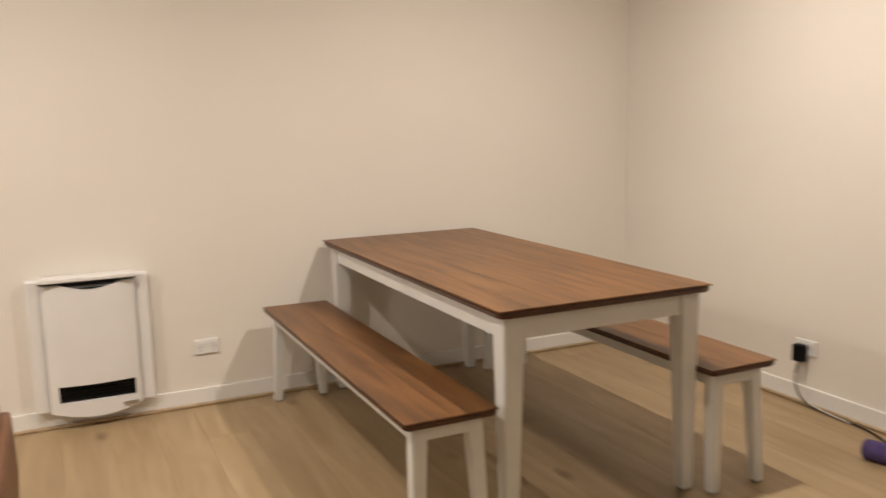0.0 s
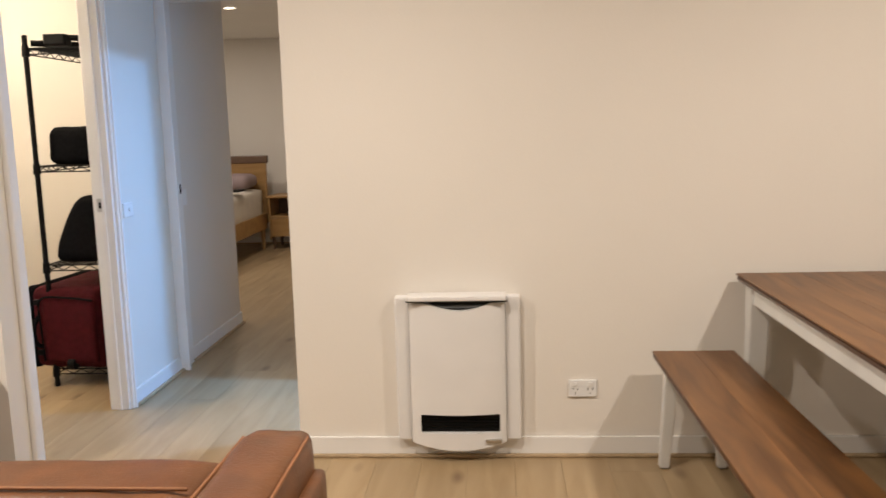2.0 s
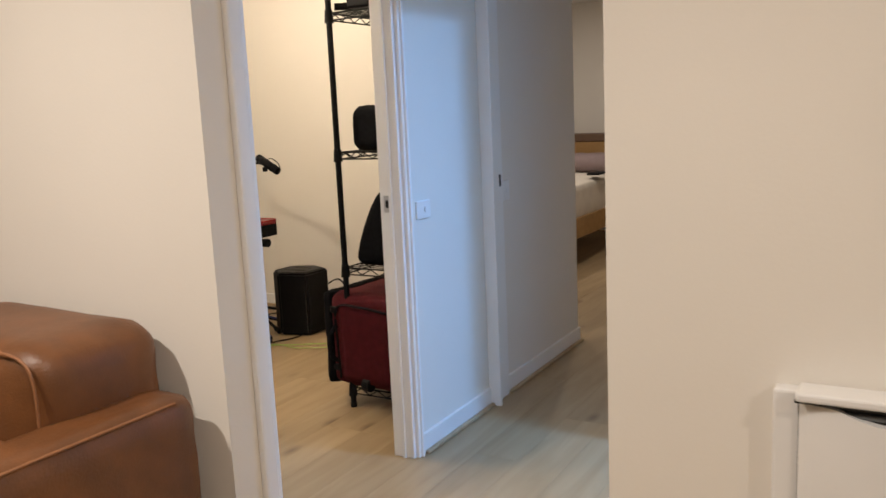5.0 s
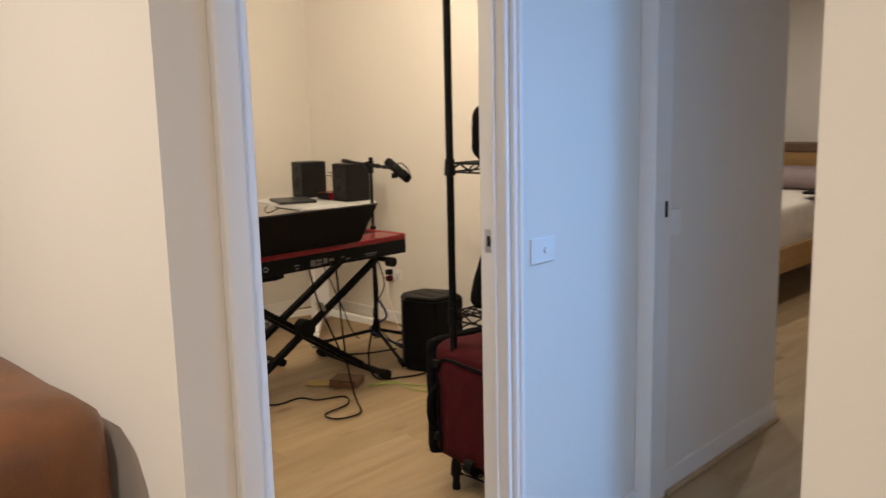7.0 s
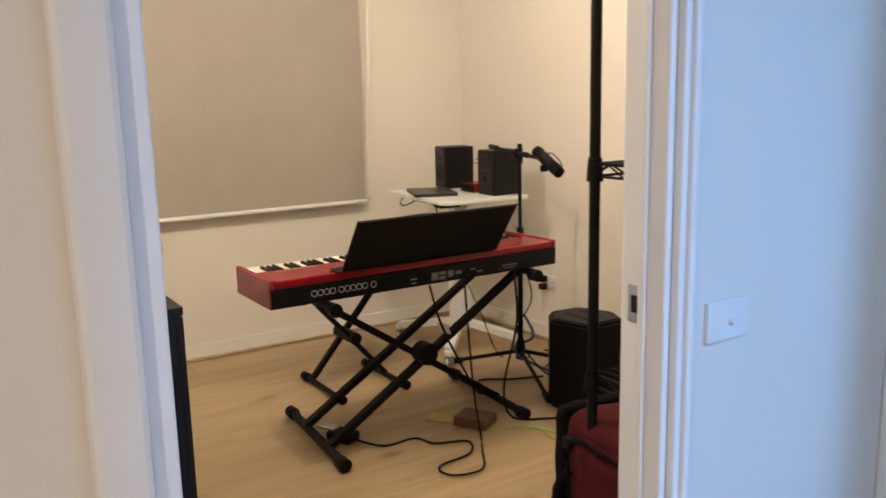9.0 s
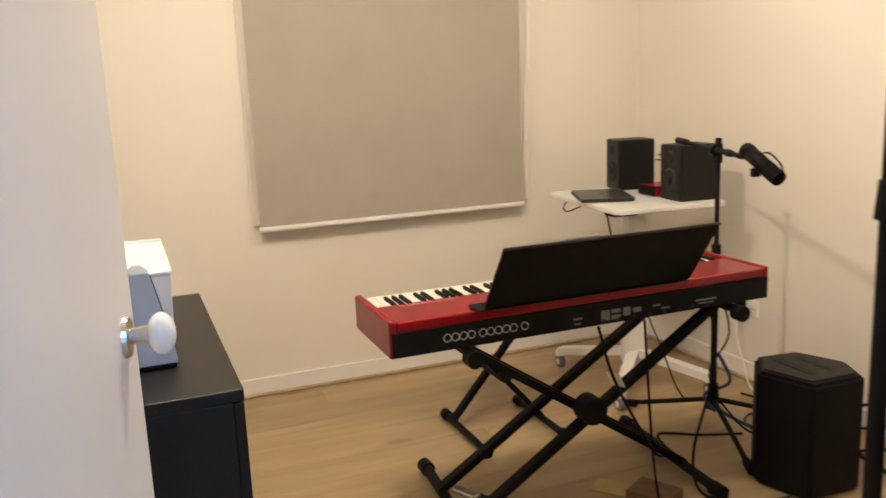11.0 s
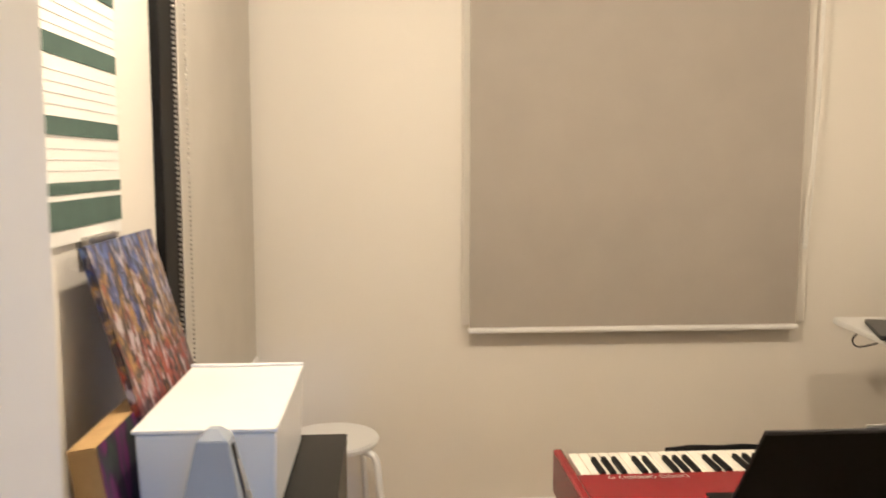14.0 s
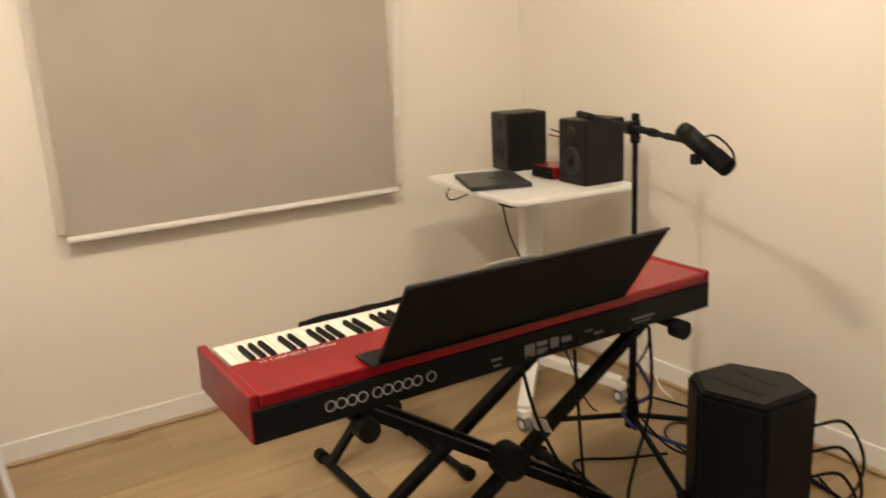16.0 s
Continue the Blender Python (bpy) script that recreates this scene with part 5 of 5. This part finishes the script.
part("side_rail", box(-2.47, -2.43, 9.55, 11.58, 0.24, 0.42, 0.008), OAK_FURNITURE, bd)
part("foot_rail", box(-4.0, -2.43, 9.51, 9.55, 0.24, 0.42, 0.008), OAK_FURNITURE, bd)
part("mattress", cushion(-3.98, -2.45, 9.56, 11.56, 0.36, 0.72, 0.07, 0.03), LINEN, bd, "cream covered mattress", True)
for lx, ly in ((-2.47, 9.6), (-2.47, 11.5), (-3.95, 9.6), (-3.95, 11.5)):
    part("leg", tube((lx, ly, 0), (lx, ly, 0.26), 0.02, 0.03), OAK_FURNITURE, bd)
pw = thing("pillow", "mauve cotton pillow at the bed head", "pillow", (-0.09, 0, 0))
part("cushion", cushion(-3.15, -2.5, 11.0, 11.52, 0.73, 0.89, 0.075, 0.04), MAUVE, pw, "", True)
rc = thing("remote_control", "small dark remote lying on the bed", "remote control")
part("body", box(-2.62, -2.50, 10.5, 10.72, 0.745, 0.765, 0.006), BLACK_PLASTIC, rc)
ns = thing("bedside_table", "oak bedside table with dark open shelf", "bedside table", (-0.08, 0, 0))
part("top", box(-2.40, -1.88, 11.45, 11.9, 0.60, 0.625, 0.004), OAK_FURNITURE, ns)
for x in (-2.39, -1.91):
    part("side_panel", box(x, x + 0.02, 11.46, 11.9, 0.12, 0.60, 0.003), OAK_FURNITURE, ns)
part("back_panel", box(-2.37, -1.91, 11.86, 11.88, 0.12, 0.60), WALNUT, ns)
part("shelf", box(-2.37, -1.91, 11.46, 11.86, 0.37, 0.39, 0.003), OAK_FURNITURE, ns)
part("drawer", box(-2.366, -1.914, 11.455, 11.84, 0.15, 0.365, 0.004), OAK_FURNITURE, ns)
for x in (-2.35, -1.93):
    for y in (11.5, 11.85):
        part("leg", tube((x, y, 0), (x, y, 0.13), 0.014, 0.02), WALNUT, ns)
al = thing("alarm_clock", "small black alarm clock on the bedside table", "clock")
part("body", box(-2.12, -1.98, 11.6, 11.7, 0.626, 0.69, 0.02), BLACK_PLASTIC, al)

# ---------- floor boards ----------
floor = thing("floor", "floating oak floor boards running through the rooms", "floor", kind="structure")
rnd = random.Random(4)
BW, BL = 0.19, 2.2
boards = {}


def board_mesh(length):
    key = round(length, 3)
    if key not in boards:
        bm = box(0.0003, BW - 0.0003, 0.0003, length - 0.0003, -0.012, 0.0, 0.0006, 1)
        me = bpy.data.meshes.new("board")
        bm.to_mesh(me)
        bm.free()
        me.materials.append(OAK)
        boards[key] = me
    return boards[key]


rest = bmesh.new()
x = -5.3
while x < 3.05:
    near = -2.4 < x < 2.9 or x < -2.4
    y = -1.5 - rnd.choice((0.2, 0.7, 1.2, 1.7, 2.1))
    while y < 12.0:
        inside = (1.2 < y + BL and y < 8.0) and not (x < -2.3 and y + BL < 4.9) and not (x > -0.6 and y > 5.5)
        if inside:
            o = new("board", board_mesh(BL))
            o.parent, o.location = floor, (x, y, 0)
        else:
            add_box(rest, x + 0.0007, x + BW - 0.0007, y + 0.0007, y + BL - 0.0007, -0.012, 0.0)
        y += BL
    x += BW
OAK_REST = plank_material("oak_floor_far", (0.315, 0.22, 0.118), (0.425, 0.315, 0.185), (0.12, 0.07, 0.038), 0.42, "Y", False)
far = part("board_field", rest, OAK_REST, floor)
far["kind"] = "stuff"
